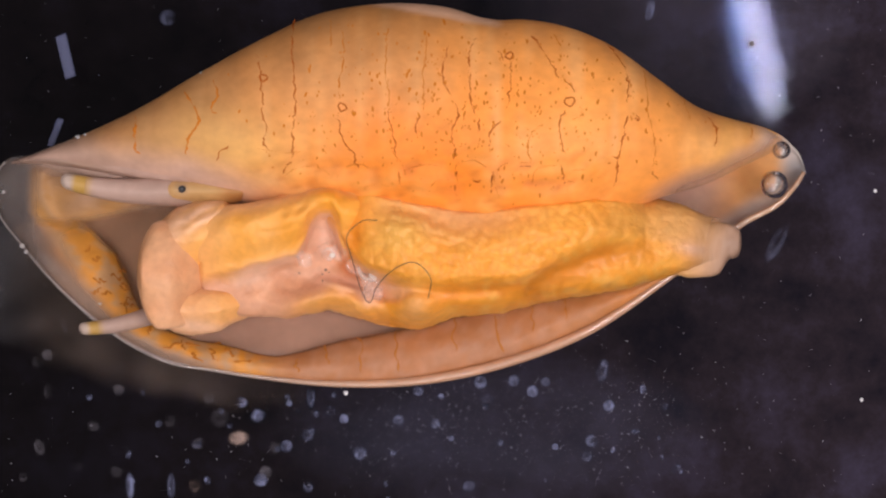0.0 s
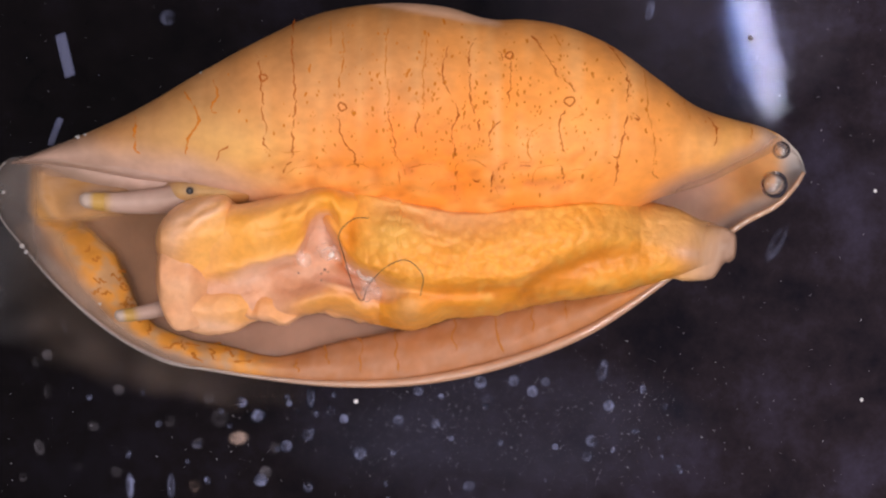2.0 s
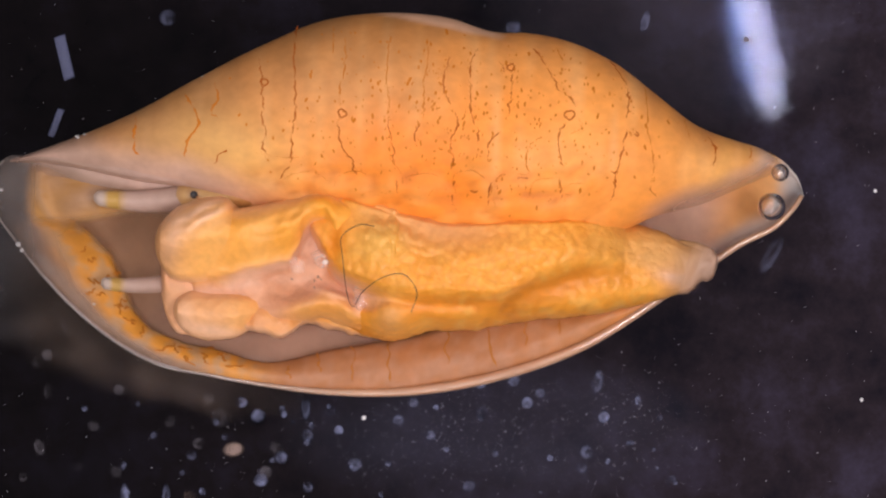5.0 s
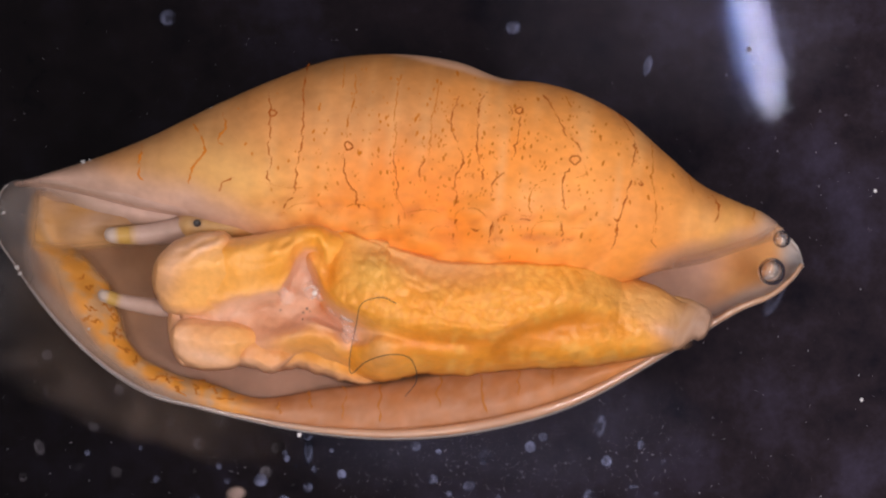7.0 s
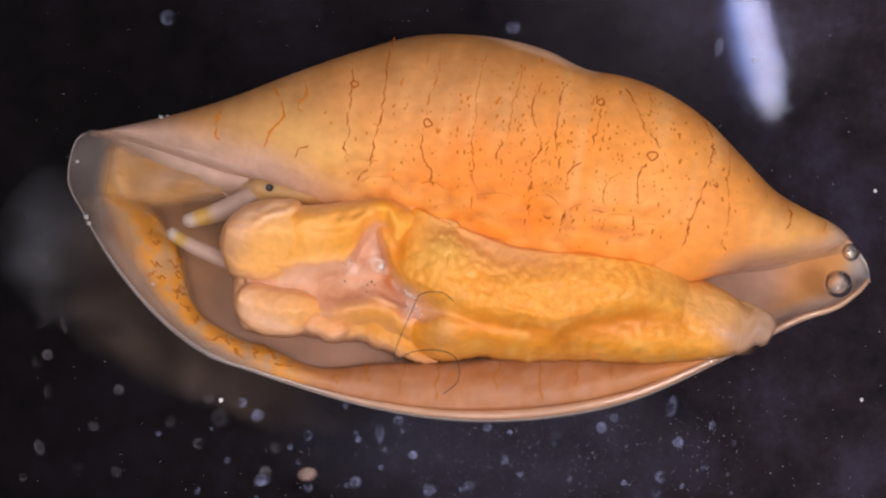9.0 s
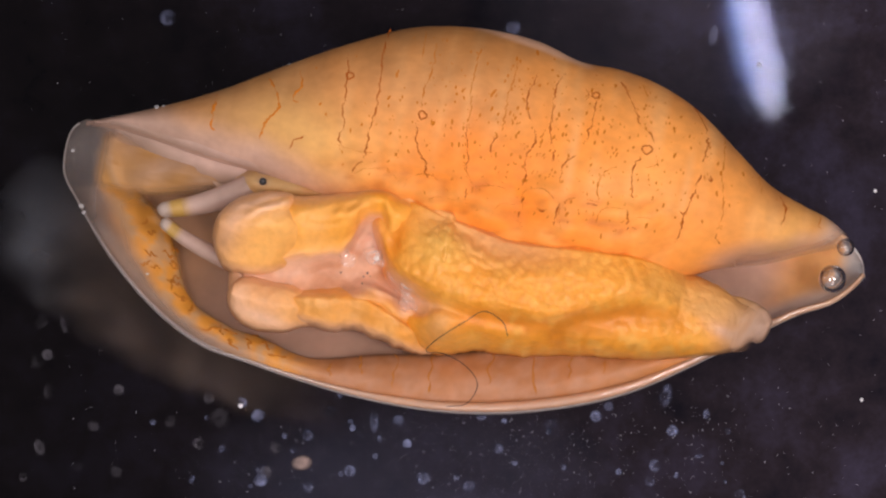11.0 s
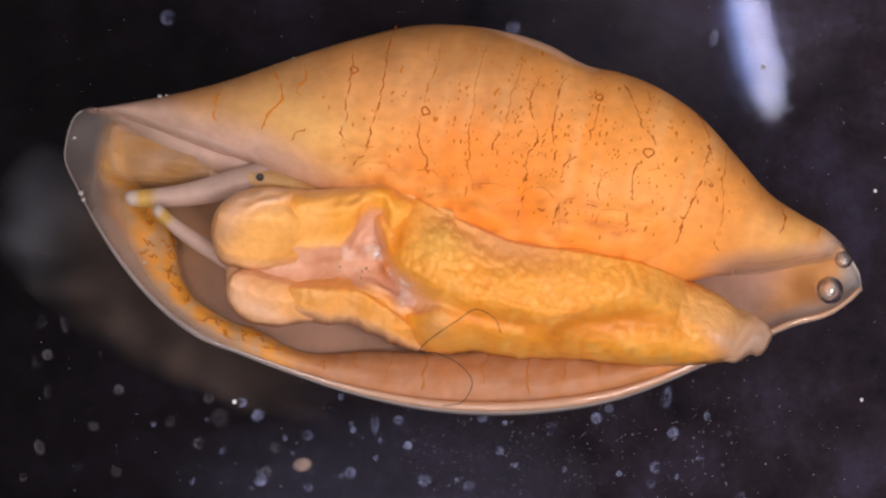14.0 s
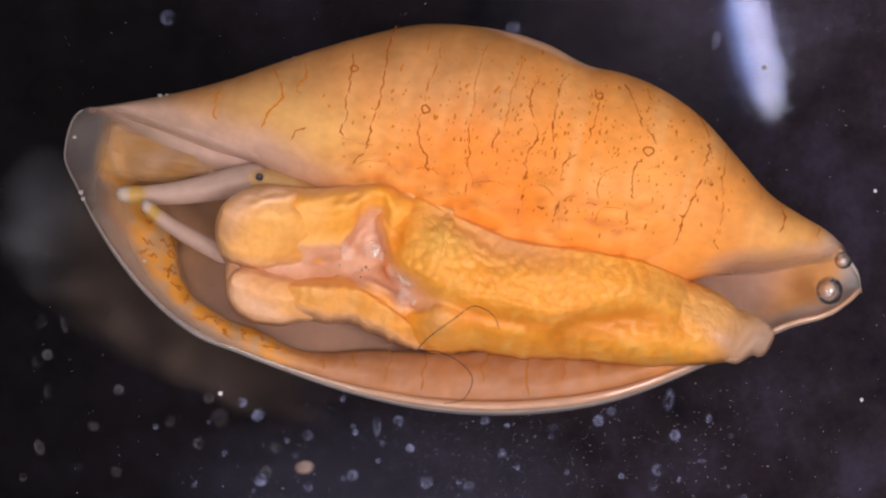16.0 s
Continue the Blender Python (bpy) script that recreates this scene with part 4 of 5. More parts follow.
fold_front = soft_sheet("foot_fold", curve((400, 515), (440, 500), (500, 498), (540, 515), (572, 535)), curve((400, 560), (430, 572), (455, 576), (480, 578), (506, 588), (526, 578), (548, 560), (572, 552)),
                        405, 570, (50, 40), lambda U, V, fall: 0.96 - 0.4 * smooth(0.5, 0.0, fall) - 0.4 * smooth(50, 0, U - 405) - 0.4 * smooth(50, 0, 570 - U) + 0.16 * smooth(0.1, 0.75, fall) - 0.1 * mound(U, V, 452, 560, 7, 30, 10) + 0.05 * wobble(U, V, 40, 9.0) + 0.02 * wobble(U, V, 15, 8.0),
                        frill_colour, FOOT, "soft tan frilled fold along the foot", 110, 60, wave=(3.0, 26, 2.0, 11), seed=7.0, lying=True)


def lobe_colour(U, V, fall):
    rgb = blend((0.74, 0.43, 0.20), (0.88, 0.50, 0.15), smooth(300, 385, U + 0.2 * (V - 400)))
    folds = mound(U, V, 368, 368, 60, 24, -28) * (0.7 + 0.3 * np.sin((V + 0.55 * U) / 4.2 + 3 * wobble(U, V, 40, 5.0)))
    rgb = blend(rgb, (0.85, 0.60, 0.46), np.clip(0.95 * folds + 0.4 * mound(U, V, 312, 420, 16, 46, 12), 0, 1))
    return blend(rgb, TAN, 0.6 * smooth(0.85, 1.0, fall))


def lobe_height(U, V, fall):
    z = 0.92 + curve((280, 0.6), (330, 0.85), (390, 0.92), (430, 0.93), (500, 0.97))(U) * swell(fall, 0.42, 0.4)
    z += 0.026 * np.sin((V + 0.55 * U) / 6.5 + 3 * wobble(U, V, 50, 2.0)) * mound(U, V, 375, 368, 60, 26, -28)
    z += 0.014 * np.sin((V + 0.5 * U) / 3.4 + 5 * wobble(U, V, 40, 9.0)) * mound(U, V, 375, 368, 60, 30, -28)
    z += 0.06 * mound(U, V, 395, 350, 26, 12) - 0.05 * mound(U, V, 412, 372, 26, 6, -40)
    return z - 0.6 * smooth(390, 500, U) + 0.05 * wobble(U, V, 46, 12.0) + 0.012 * wobble(U, V, 14, 13.0)


margin_top = curve((375, 530), (420, 520), (470, 508), (520, 493), (560, 490), (600, 503), (640, 524), (710, 542))


def margin_colour(U, V, fall):
    rgb = blend((0.80, 0.44, 0.14), (0.83, 0.40, 0.08), np.clip(0.4 + 0.9 * wobble(U, V, 40, 26.0) + smooth(560, 660, U) * 0.3, 0, 1))
    rgb = blend(rgb, (0.72, 0.42, 0.22), 0.6 * smooth(0.88, 1.0, fall))
    return blend(rgb, ROSE, 0.35 * smooth(0.12, 0.02, fall))


foot_margin = soft_sheet("foot_margin", margin_top, curve((375, 570), (420, 572), (480, 578), (525, 579), (553, 571), (590, 577), (630, 587), (670, 592), (710, 584)), 380, 708, (14, 14),
                         lambda U, V, fall: 1.02 - 0.5 * smooth(0.5, 0.0, fall) - 0.5 * smooth(90, 0, U - 380) - 0.6 * smooth(90, 0, 708 - U) + 0.10 * smooth(380, 480, U) + 0.36 * swell(np.clip(fall * 0.8 + 0.2, 0, 1), 0.55, 0.35) + 0.07 * wobble(U, V * 0.6, 34, 27.0) + 0.035 * wobble(U, V, 14, 28.0) - 0.05 * np.abs(wobble(U, V * 0.5, 22, 29.0)),
                         margin_colour, FOOT, "yellow frilled lower margin of the foot", 130, 60, wave=(4.0, 26, 2.5, 11), seed=47.0, lying=True)

front_lobe_upper = soft_sheet("front_lobe", curve((280, 372), (300, 368), (325, 356), (355, 344), (385, 337), (405, 339), (422, 354), (440, 358), (480, 351), (520, 340)),
                              curve((280, 474), (296, 482), (315, 491), (345, 494), (390, 488), (430, 472), (470, 460), (520, 446)), 281, 500, (46, 10), lobe_height, lobe_colour, FOOT, "pale cream wrinkled front lobe of the foot", 130, 90, seed=41.0)


def low_lobe_colour(U, V, fall):
    rgb = blend((0.74, 0.43, 0.21), (0.86, 0.49, 0.19), smooth(380, 450, U))
    return blend(rgb, (0.82, 0.58, 0.44), np.clip(0.8 * mound(U, V, 385, 578, 60, 13, 8) + 0.5 * mound(U, V, 335, 545, 18, 30) + 0.4 * mound(U, V, 380, 512, 50, 10), 0, 1))


front_lobe_lower = soft_sheet("front_lobe", curve((314, 508), (335, 503), (365, 498), (400, 496), (440, 500), (480, 510), (530, 522)), curve((314, 576), (330, 583), (358, 590), (400, 592), (428, 587), (446, 577), (480, 562), (530, 552)),
                              315, 524, (40, 10), lambda U, V, fall: 0.82 + 0.5 * swell(fall, 0.55, 0.5) - 0.55 * smooth(420, 524, U) - 0.2 * smooth(0.3, 0.0, fall) * smooth(330, 400, U) + 0.04 * wobble(U, V, 40, 3.0) + 0.012 * wobble(U, V, 14, 4.0),
                              low_lobe_colour, FOOT, "soft tan lower front lobe of the foot", 120, 60, seed=23.0)
foot_front = soft_sheet("foot_front", curve((282, 400), (300, 395), (345, 388), (440, 385)), curve((282, 566), (300, 576), (345, 582), (400, 560), (440, 545)),
                        283, 440, (40, 10), lambda U, V, fall: 0.42 + 0.62 * swell(fall, 0.5, 0.6) - 0.8 * smooth(335, 440, U) + 0.03 * wobble(U, V, 50, 8.0), lambda U, V, fall: blend((0.70, 0.40, 0.23), (0.74, 0.45, 0.27), smooth(-0.3, 0.3, wobble(U, V, 50, 8.0))), FOOT,
                        "smooth peach-coloured front edge of the foot", 90, 60, seed=18.0)

tail = soft_tube("tail", curve((1170, 425), (1210, 404), (1250, 394), (1290, 396), (1312, 406)), curve((1170, 470), (1200, 488), (1235, 491), (1262, 488), (1276, 480), (1284, 467), (1290, 460), (1302, 457), (1312, 447)),
                 1150, 1312, (40, 5), curve((1150, 0.55), (1220, 0.64), (1312, 0.60)), const(0.22), lambda U, V: blend((0.74, 0.43, 0.16), (0.49, 0.325, 0.24), smooth(1205, 1295, U + 0.3 * (V - 440)) * 0.95), SOLE, snail, "pale translucent tip of the foot",
                 (0.03, 30, 0.03, 12), 70, 40, power=3.0, clear=lambda U, V: 0.1 + 0.4 * smooth(1262, 1312, U + 0.3 * (V - 440)), seed=13.0)


def siphon_height(U, V, fall):
    inner = np.exp(-((U - 72 - 0.007 * (V - 325) ** 2) / 12) ** 2)
    z = curve((40, -0.55), (120, -0.25), (260, 0.0), (430, 0.1))(U) + 0.22 * swell(fall, 0.5, 0.3)
    return z + 0.06 * inner + 0.05 * wobble(U, V, 40, 29.0) + 0.02 * wobble(U * 0.4, V, 10, 30.0)


def siphon_colour(U, V, fall):
    rgb = blend((0.48, 0.255, 0.085), (0.44, 0.275, 0.17), np.clip(0.4 + 0.9 * wobble(U * 0.7, V, 40, 3.0) + 0.4 * smooth(220, 300, U), 0, 1))
    rgb = blend(rgb, (0.60, 0.30, 0.06), 0.7 * mound(U, V, 80, 372, 26, 26))
    inner = np.exp(-((U - 68 - 0.007 * (V - 325) ** 2) / 8) ** 2)
    return blend(rgb, (0.50, 0.35, 0.24), 0.4 * inner)


soft_sheet("siphon", curve((40, 294), (120, 290), (200, 304), (300, 322), (430, 322)), curve((40, 392), (70, 402), (110, 404), (160, 398), (250, 378), (340, 356), (430, 350)),
                    41, 430, (26, 40), siphon_height, siphon_colour, SOLE, "translucent ochre siphon fold", 120, 60, under=-0.75, wave=(3.0, 50, 1.0, 20), seed=29.0, fade=(40, 60, 0, 24), thin=0.25, rim=0)
columella_rise = curve((20, -0.15), (200, 0.2), (330, 0.5), (420, 0.8), (520, 1.15))


def columella_height(U, V, fall):
    z = columella_rise(U) - 0.3 * smooth(0.3, 1.0, fall) * smooth(420, 330, U)
    lap = whorl_z(U, V) - 0.04 + 0.10 * smooth(0.0, 0.25, fall)
    return np.where(V < whorl_low(U) - 3, z + np.maximum(lap - z, 0) * smooth(400, 320, U), z)


def columella_colour(U, V, fall):
    rgb = blend((0.58, 0.41, 0.345), (0.46, 0.30, 0.21), smooth(0.25, 0.85, fall))
    # Left end dimmed in the colour, matching the mantle's hem.
    rgb = blend(rgb, (0.42, 0.30, 0.24), smooth(280, 120, U))
    return blend(rgb, (0.66, 0.44, 0.35), smooth(300, 420, U))


soft_sheet("columella", curve((20, 284), (100, 274), (200, 286), (300, 302), (420, 322), (520, 345)), curve((20, 300), (100, 336), (200, 378), (300, 386), (380, 384), (440, 378), (520, 372)),
                       22, 520, (20, 20), columella_height, columella_colour, SOLE, "pale pinkish ridge at the opening's edge", 130, 70, under=-0.6, wave=(1.0, 60, 0.0, 20), seed=31.0, fade=(60, 60, 0, 64), thin=0.0, rim=0, lying=True)


def head_colour(U, V, fall):
    rgb = blend((0.52, 0.36, 0.26), (0.58, 0.37, 0.155), smooth(255, 310, U))
    rgb = blend(rgb, (0.48, 0.24, 0.08), smooth(375, 410, U))
    return blend(rgb, (0.62, 0.46, 0.30), 0.8 * mound(U, V, 322, 335, 11, 11))


head = soft_sheet("head", curve((230, 316), (300, 310), (350, 307), (400, 310), (440, 320)), curve((230, 356), (290, 362), (340, 366), (400, 366), (440, 362)),
                  232, 436, (40, 30), lambda U, V, fall: 0.5 + 0.0025 * (U - 300) + 0.34 * np.sin(np.pi * np.clip(fall, 0, 1)) - 0.8 * smooth(310, 235, U), head_colour, SOLE, "soft olive-ochre head around the eye", 80, 40, under=0.2, wave=(1.5, 40, 0.5, 15), seed=37.0, rim=0)


def tentacle(base, tip, r0, r1, z0, z1, clear, name="tentacle"):
    """Tapered feeler from base to tip with a yellow band and a white end; own origin at its base."""
    b, t = Vector(local(np.float64(base[0]), np.float64(base[1]), z0)), Vector(local(np.float64(tip[0]), np.float64(tip[1]), z1))
    ob = new(name)
    ob.parent = snail
    ob["label"] = "soft pale feeler with a yellow band and white tip"
    ob.matrix_basis = Matrix.Translation(b)
    d = t - b
    q = d.to_track_quat("X", "Z")
    length = d.length

    def piece(title, s0, s1, rgb, closed, n=26, label="", grow=1.0, start=None, end=None):
        s = np.linspace(s0, s1, n)
        k = (s - s0) / (s1 - s0)
        r = (r0 + (r1 - r0) * s) * 0.01 * MM * grow
        r *= smooth(-0.47, -0.2, s) ** 0.5
        if closed:
            r = r * np.sqrt(np.clip(1 - np.clip((k - 0.45) / 0.55, 0, 1) ** 2, 1e-4, 1))
        a = np.arange(22) * 2 * np.pi / 22
        bend = 0.06 * length * np.sin(s * 2.6)
        p = np.stack([np.repeat((s * length)[:, None], 22, 1), bend[:, None] + r[:, None] * np.cos(a), r[:, None] * np.sin(a)], -1)
        p = p.reshape(-1, 3) @ np.array(q.to_matrix()).T
        mesh = grid_mesh(title, p.reshape(n, 22, 3), around=True, caps=True)
        tone = np.repeat(np.array([rgb], float), n, 0)
        if start:
            tone = blend(tone, np.array(start), smooth(0.4, 0.0, k))
        if end:
            tone = blend(tone, np.array(end), smooth(0.9 if title == "stalk" else 0.7, 1.0, k))
        pigment(mesh, np.repeat(tone[:, None], 22, 1), np.repeat((clear * smooth(0.95, 0.4, s))[:, None], 22, 1))
        return part(title, mesh, SOLE, ob, label)

    mustard, white = (0.50, 0.32, 0.085), (0.45, 0.37, 0.32)
    piece("stalk", -0.45, 0.79, (0.56, 0.41, 0.35), False, end=mustard)
    piece("band", 0.765, 0.885, mustard, False, grow=1.025, label="mustard-yellow band", end=(0.50, 0.37, 0.24))
    piece("tip", 0.868, 1.0, white, True, label="whitish tip", start=(0.50, 0.37, 0.24))
    return ob


tentacle_upper = tentacle((300, 338), (108, 312), 27, 13, 0.5, 0.35, 0.22)
tentacle_lower = tentacle((275, 556), (139, 578), 17, 10.5, 0.5, 0.75, 0.35)


def eye():
    holder = Vector(local(np.float64(322), np.float64(335), 1.0))
    a = np.arange(24) * 2 * np.pi / 24
    rows = [(6.8, -0.05), (6.6, 0.0), (5.6, 0.022), (4.4, 0.034), (3.0, 0.036), (0.05, 0.036)]
    p = np.stack([np.stack([r * 0.01 * np.cos(a), r * 0.01 * np.sin(a), z + 0 * a], -1) for r, z in rows]) * MM
    ob = part("eye", grid_mesh("eye", p, around=True, caps=True), BLACK_EYE, snail, "small round black eye with a grey centre")
    ob.matrix_basis = Matrix.Translation(holder)
    q = np.stack([np.stack([r * 0.01 * np.cos(a), r * 0.01 * np.sin(a), z + 0 * a], -1) for r, z in ((2.2, 0.036), (1.3, 0.04), (0.05, 0.041))]) * MM
    part("pupil", grid_mesh("pupil", q, around=True, caps=True), plain("grey_pupil", (0.07, 0.075, 0.08), 0.4), ob)
    return ob


eye_ob = eye()

# ---- loose things in the water ----
GLASS = plain("air_bubble_skin", (1, 1, 1), 0.02, Transmission_Weight=1.0, IOR=0.75, Coat_Weight=1.0, Coat_IOR=2.0)


def bubble(u, v, z, r):
    mesh = bpy.data.meshes.new("air_bubble")
    bm = bmesh.new()
    bmesh.ops.create_uvsphere(bm, u_segments=40, v_segments=24, radius=r * 0.01 * MM)
    for f in bm.faces:
        f.smooth = True
    bm.to_mesh(mesh)
    bm.free()
    ob = part("air_bubble", mesh, GLASS, snail, "round clear air bubble caught in the shell's tip")
    ob.matrix_basis = Matrix.Translation(Vector(local(np.float64(u), np.float64(v), z)))
    return ob


bubble(1370, 327, 0.35, 25)
bubble(1383, 266, 0.2, 16)


def fibre():
    """A long bent dark hair; drawn about its own corner."""
    shape_u = curve((0, 667), (1, 640), (2, 614), (3, 622), (4, 640), (5, 655), (6, 668), (7, 700), (8, 735), (9, 762), (10, 758))
    shape_v = curve((0, 390), (1, 392), (2, 418), (3, 455), (4, 515), (5, 536), (6, 506), (7, 475), (8, 465), (9, 492), (10, 528))
    s = np.linspace(0, 10, 150)
    u, v = shape_u(s), shape_v(s)
    z = 3.05 + 0.12 * np.sin(s * 0.9)
    k = (EYE - z) / EYE / 100
    path = np.stack([(u - 652) * k, (536 - v) * k, z - 3.05], -1)
    d = np.gradient(path, axis=0)
    d /= np.linalg.norm(d, axis=1, keepdims=True)
    n = np.cross(d, (0, 0, 1.0))
    n /= np.linalg.norm(n, axis=1, keepdims=True)
    b = np.cross(d, n)
    a = np.arange(8) * 2 * np.pi / 8
    p = path[:, None] + 0.0076 * (n[:, None] * np.cos(a)[None, :, None] + b[:, None] * np.sin(a)[None, :, None])
    ob = tagged(new("lint_fibre", grid_mesh("lint_fibre", p * MM, around=True, caps=True)), "thin dark bent lint fibre drifting above the snail", "fibre")
    ob.data.materials.append(FIBRE)
    return ob


fibre_ob = fibre()



# ---- more of the snail: slime in the sole, crumbs on the shell, a hazy sheet for the shell's reflection ----
SLIME = plain("clear_slime", (0.88, 0.62, 0.50), 0.10, Alpha=0.17, IOR=2.8)


def blob(name, u, v, z, r, material, parent, seed, flat=0.6, label=""):
    """A small uneven lump in the snail's space."""
    a, b = np.meshgrid(np.linspace(0.02, np.pi - 0.02, 12), np.arange(18) * 2 * np.pi / 18, indexing="ij")
    k = r * 0.01 * (1 + 0.9 * wobble(np.cos(b) * np.sin(a) * 90, np.sin(b) * np.sin(a) * 90 + np.cos(a) * 60, 60, seed))
    p = np.stack([k * np.sin(a) * np.cos(b), k * np.sin(a) * np.sin(b), flat * k * np.cos(a)], -1) * MM
    ob = part(name, pigment(grid_mesh(name, p, around=True, caps=True), (0.45, 0.43, 0.42)), material, parent, label)
    ob.matrix_basis = Matrix.Translation(Vector(local(np.float64(u), np.float64(v), z)))
    return ob


for k, (u, v, r) in enumerate(((646, 462, 24), (662, 490, 22), (640, 486, 12), (578, 444, 15), (652, 520, 16), (532, 456, 13), (592, 452, 10), (622, 472, 14))):
    blob("slime_drop", u, v, 1.38, r, SLIME, foot_middle, k * 2.3, 0.3, "clear shiny drop of slime")
GLINT = plain("painted_glint", (0.86, 0.80, 0.74), 0.08, Alpha=0.75, IOR=1.8)
THREAD = plain("milky_slime", (0.82, 0.66, 0.56), 0.10, Alpha=0.32, IOR=1.9)


def slime_thread(r, *points):
    """A milky slime thread through (u, v, z) places over the sole."""
    k = np.arange(len(points))
    t = np.linspace(0, len(points) - 1, 14 * len(points))
    u, v, z = (curve(*zip(k, [p[i] for p in points]))(t) for i in range(3))
    way = local(u, v, z)
    d = np.gradient(way, axis=0)
    d /= np.linalg.norm(d, axis=1, keepdims=True)
    n = np.cross(d, (0.1, 0.2, 1.0))
    n /= np.linalg.norm(n, axis=1, keepdims=True)
    b = np.cross(d, n)
    a = np.arange(8) * np.pi / 4
    thick = r * 1e-5 * (0.25 + 0.75 * np.sin(np.pi * np.linspace(0.02, 0.98, len(t)))) * (1 + 0.5 * wobble(t * 20, 0 * t, 9, r))
    p = way[:, None] + thick[:, None, None] * (n[:, None] * np.cos(a)[None, :, None] + b[:, None] * np.sin(a)[None, :, None])
    return part("slime_thread", grid_mesh("slime_thread", p, around=True, caps=True), THREAD, foot_middle, "milky shining slime thread")


slime_thread(4.0, (612, 444, 1.5), (632, 452, 1.56), (644, 446, 1.6), (656, 462, 1.66), (650, 486, 1.6), (662, 500, 1.6))
slime_thread(3.2, (640, 448, 1.5), (630, 466, 1.56), (636, 488, 1.6), (652, 496, 1.6), (668, 488, 1.62))
slime_thread(6.0, (634, 490, 1.55), (652, 494, 1.64), (668, 486, 1.64))
slime_thread(3.0, (655, 452, 1.6), (668, 462, 1.68), (672, 480, 1.68), (664, 494, 1.6))
slime_thread(3.6, (566, 446, 1.5), (580, 440, 1.56), (588, 452, 1.56), (578, 462, 1.5))
# Pale lumps added in place of the white glints on the slime.
for k, (u, v, r) in enumerate(((584, 452, 4), (658, 488, 7), (668, 482, 5), (648, 478, 3.5), (640, 452, 3))):
    blob("slime_glint", u, v, 1.62, r, GLINT, foot_middle, 80 + k * 1.3, 0.6, "pale lump that stands in for a bright glint on slime")
GRIT = plain("dark_grit", (0.10, 0.07, 0.06), 0.6)
for k, (u, v, r) in enumerate(((526, 484, 1.5), (572, 478, 2.0), (566, 485, 1.4), (578, 482, 1.2), (566, 497, 1.3), (640, 490, 1.8), (648, 500, 1.2), (590, 456, 1.2))):
    blob("grit_speck", u, v, 1.32, r, GRIT, foot_middle, 60 + k * 1.7, 0.5, "dark grit speck in the sole")
for k, (u, v, z, r) in enumerate(((138, 243, 0.3, 4), (150, 239, 0.3, 2.4), (40, 436, -0.2, 4), (46, 446, -0.2, 3), (6, 340, -0.3, 2.6), (357, 131, 0.7, 3), (177, 538, 0.3, 2.4))):
    blob("crumb", u, v, z, r, SHELL, snail, 30 + k * 1.9, 0.8, "tiny whitish crumb stuck to the shell")

reflection_top = curve((-130, 420), (-60, 330), (60, 360), (200, 450), (330, 560), (600, 600))
reflection_low = curve((-130, 520), (-60, 575), (0, 612), (80, 650), (200, 696), (330, 722), (450, 736), (600, 728))


def reflection_clear(U, V):
    k = (V - reflection_top(U)) / (reflection_low(U) - reflection_top(U))
    hole = mound(U, V, 38, 548, 44, 28, 35) + 0.6 * mound(U, V, 130, 606, 26, 14, 30)
    body = smooth(0.0, 0.3, k) * smooth(1.0, 0.72, k + 0.08 * wobble(U, V, 70, 71.0)) * smooth(-130, -30, U) * smooth(600, 300, U)
    return 1 - 0.11 * body * np.clip(0.85 + 0.6 * wobble(U, V, 60, 77.0) - 0.75 * hole, 0.1, 1.3)


# The shell's blurred floor reflection, added as a nearly clear sheet.
soft_tube("reflection_veil", reflection_top, reflection_low, -130, 600, (40, 40), const(-2.6), const(0.12), lambda U, V: blend((0.25, 0.18, 0.14), (0.19, 0.20, 0.23), smooth(100, -40, U)), SHELL, snail, "faint brownish sheet that imitates the shell's blurred reflection",
          (0.0, 50, 0.0, 20), 90, 60, clear=reflection_clear, seed=3.0)


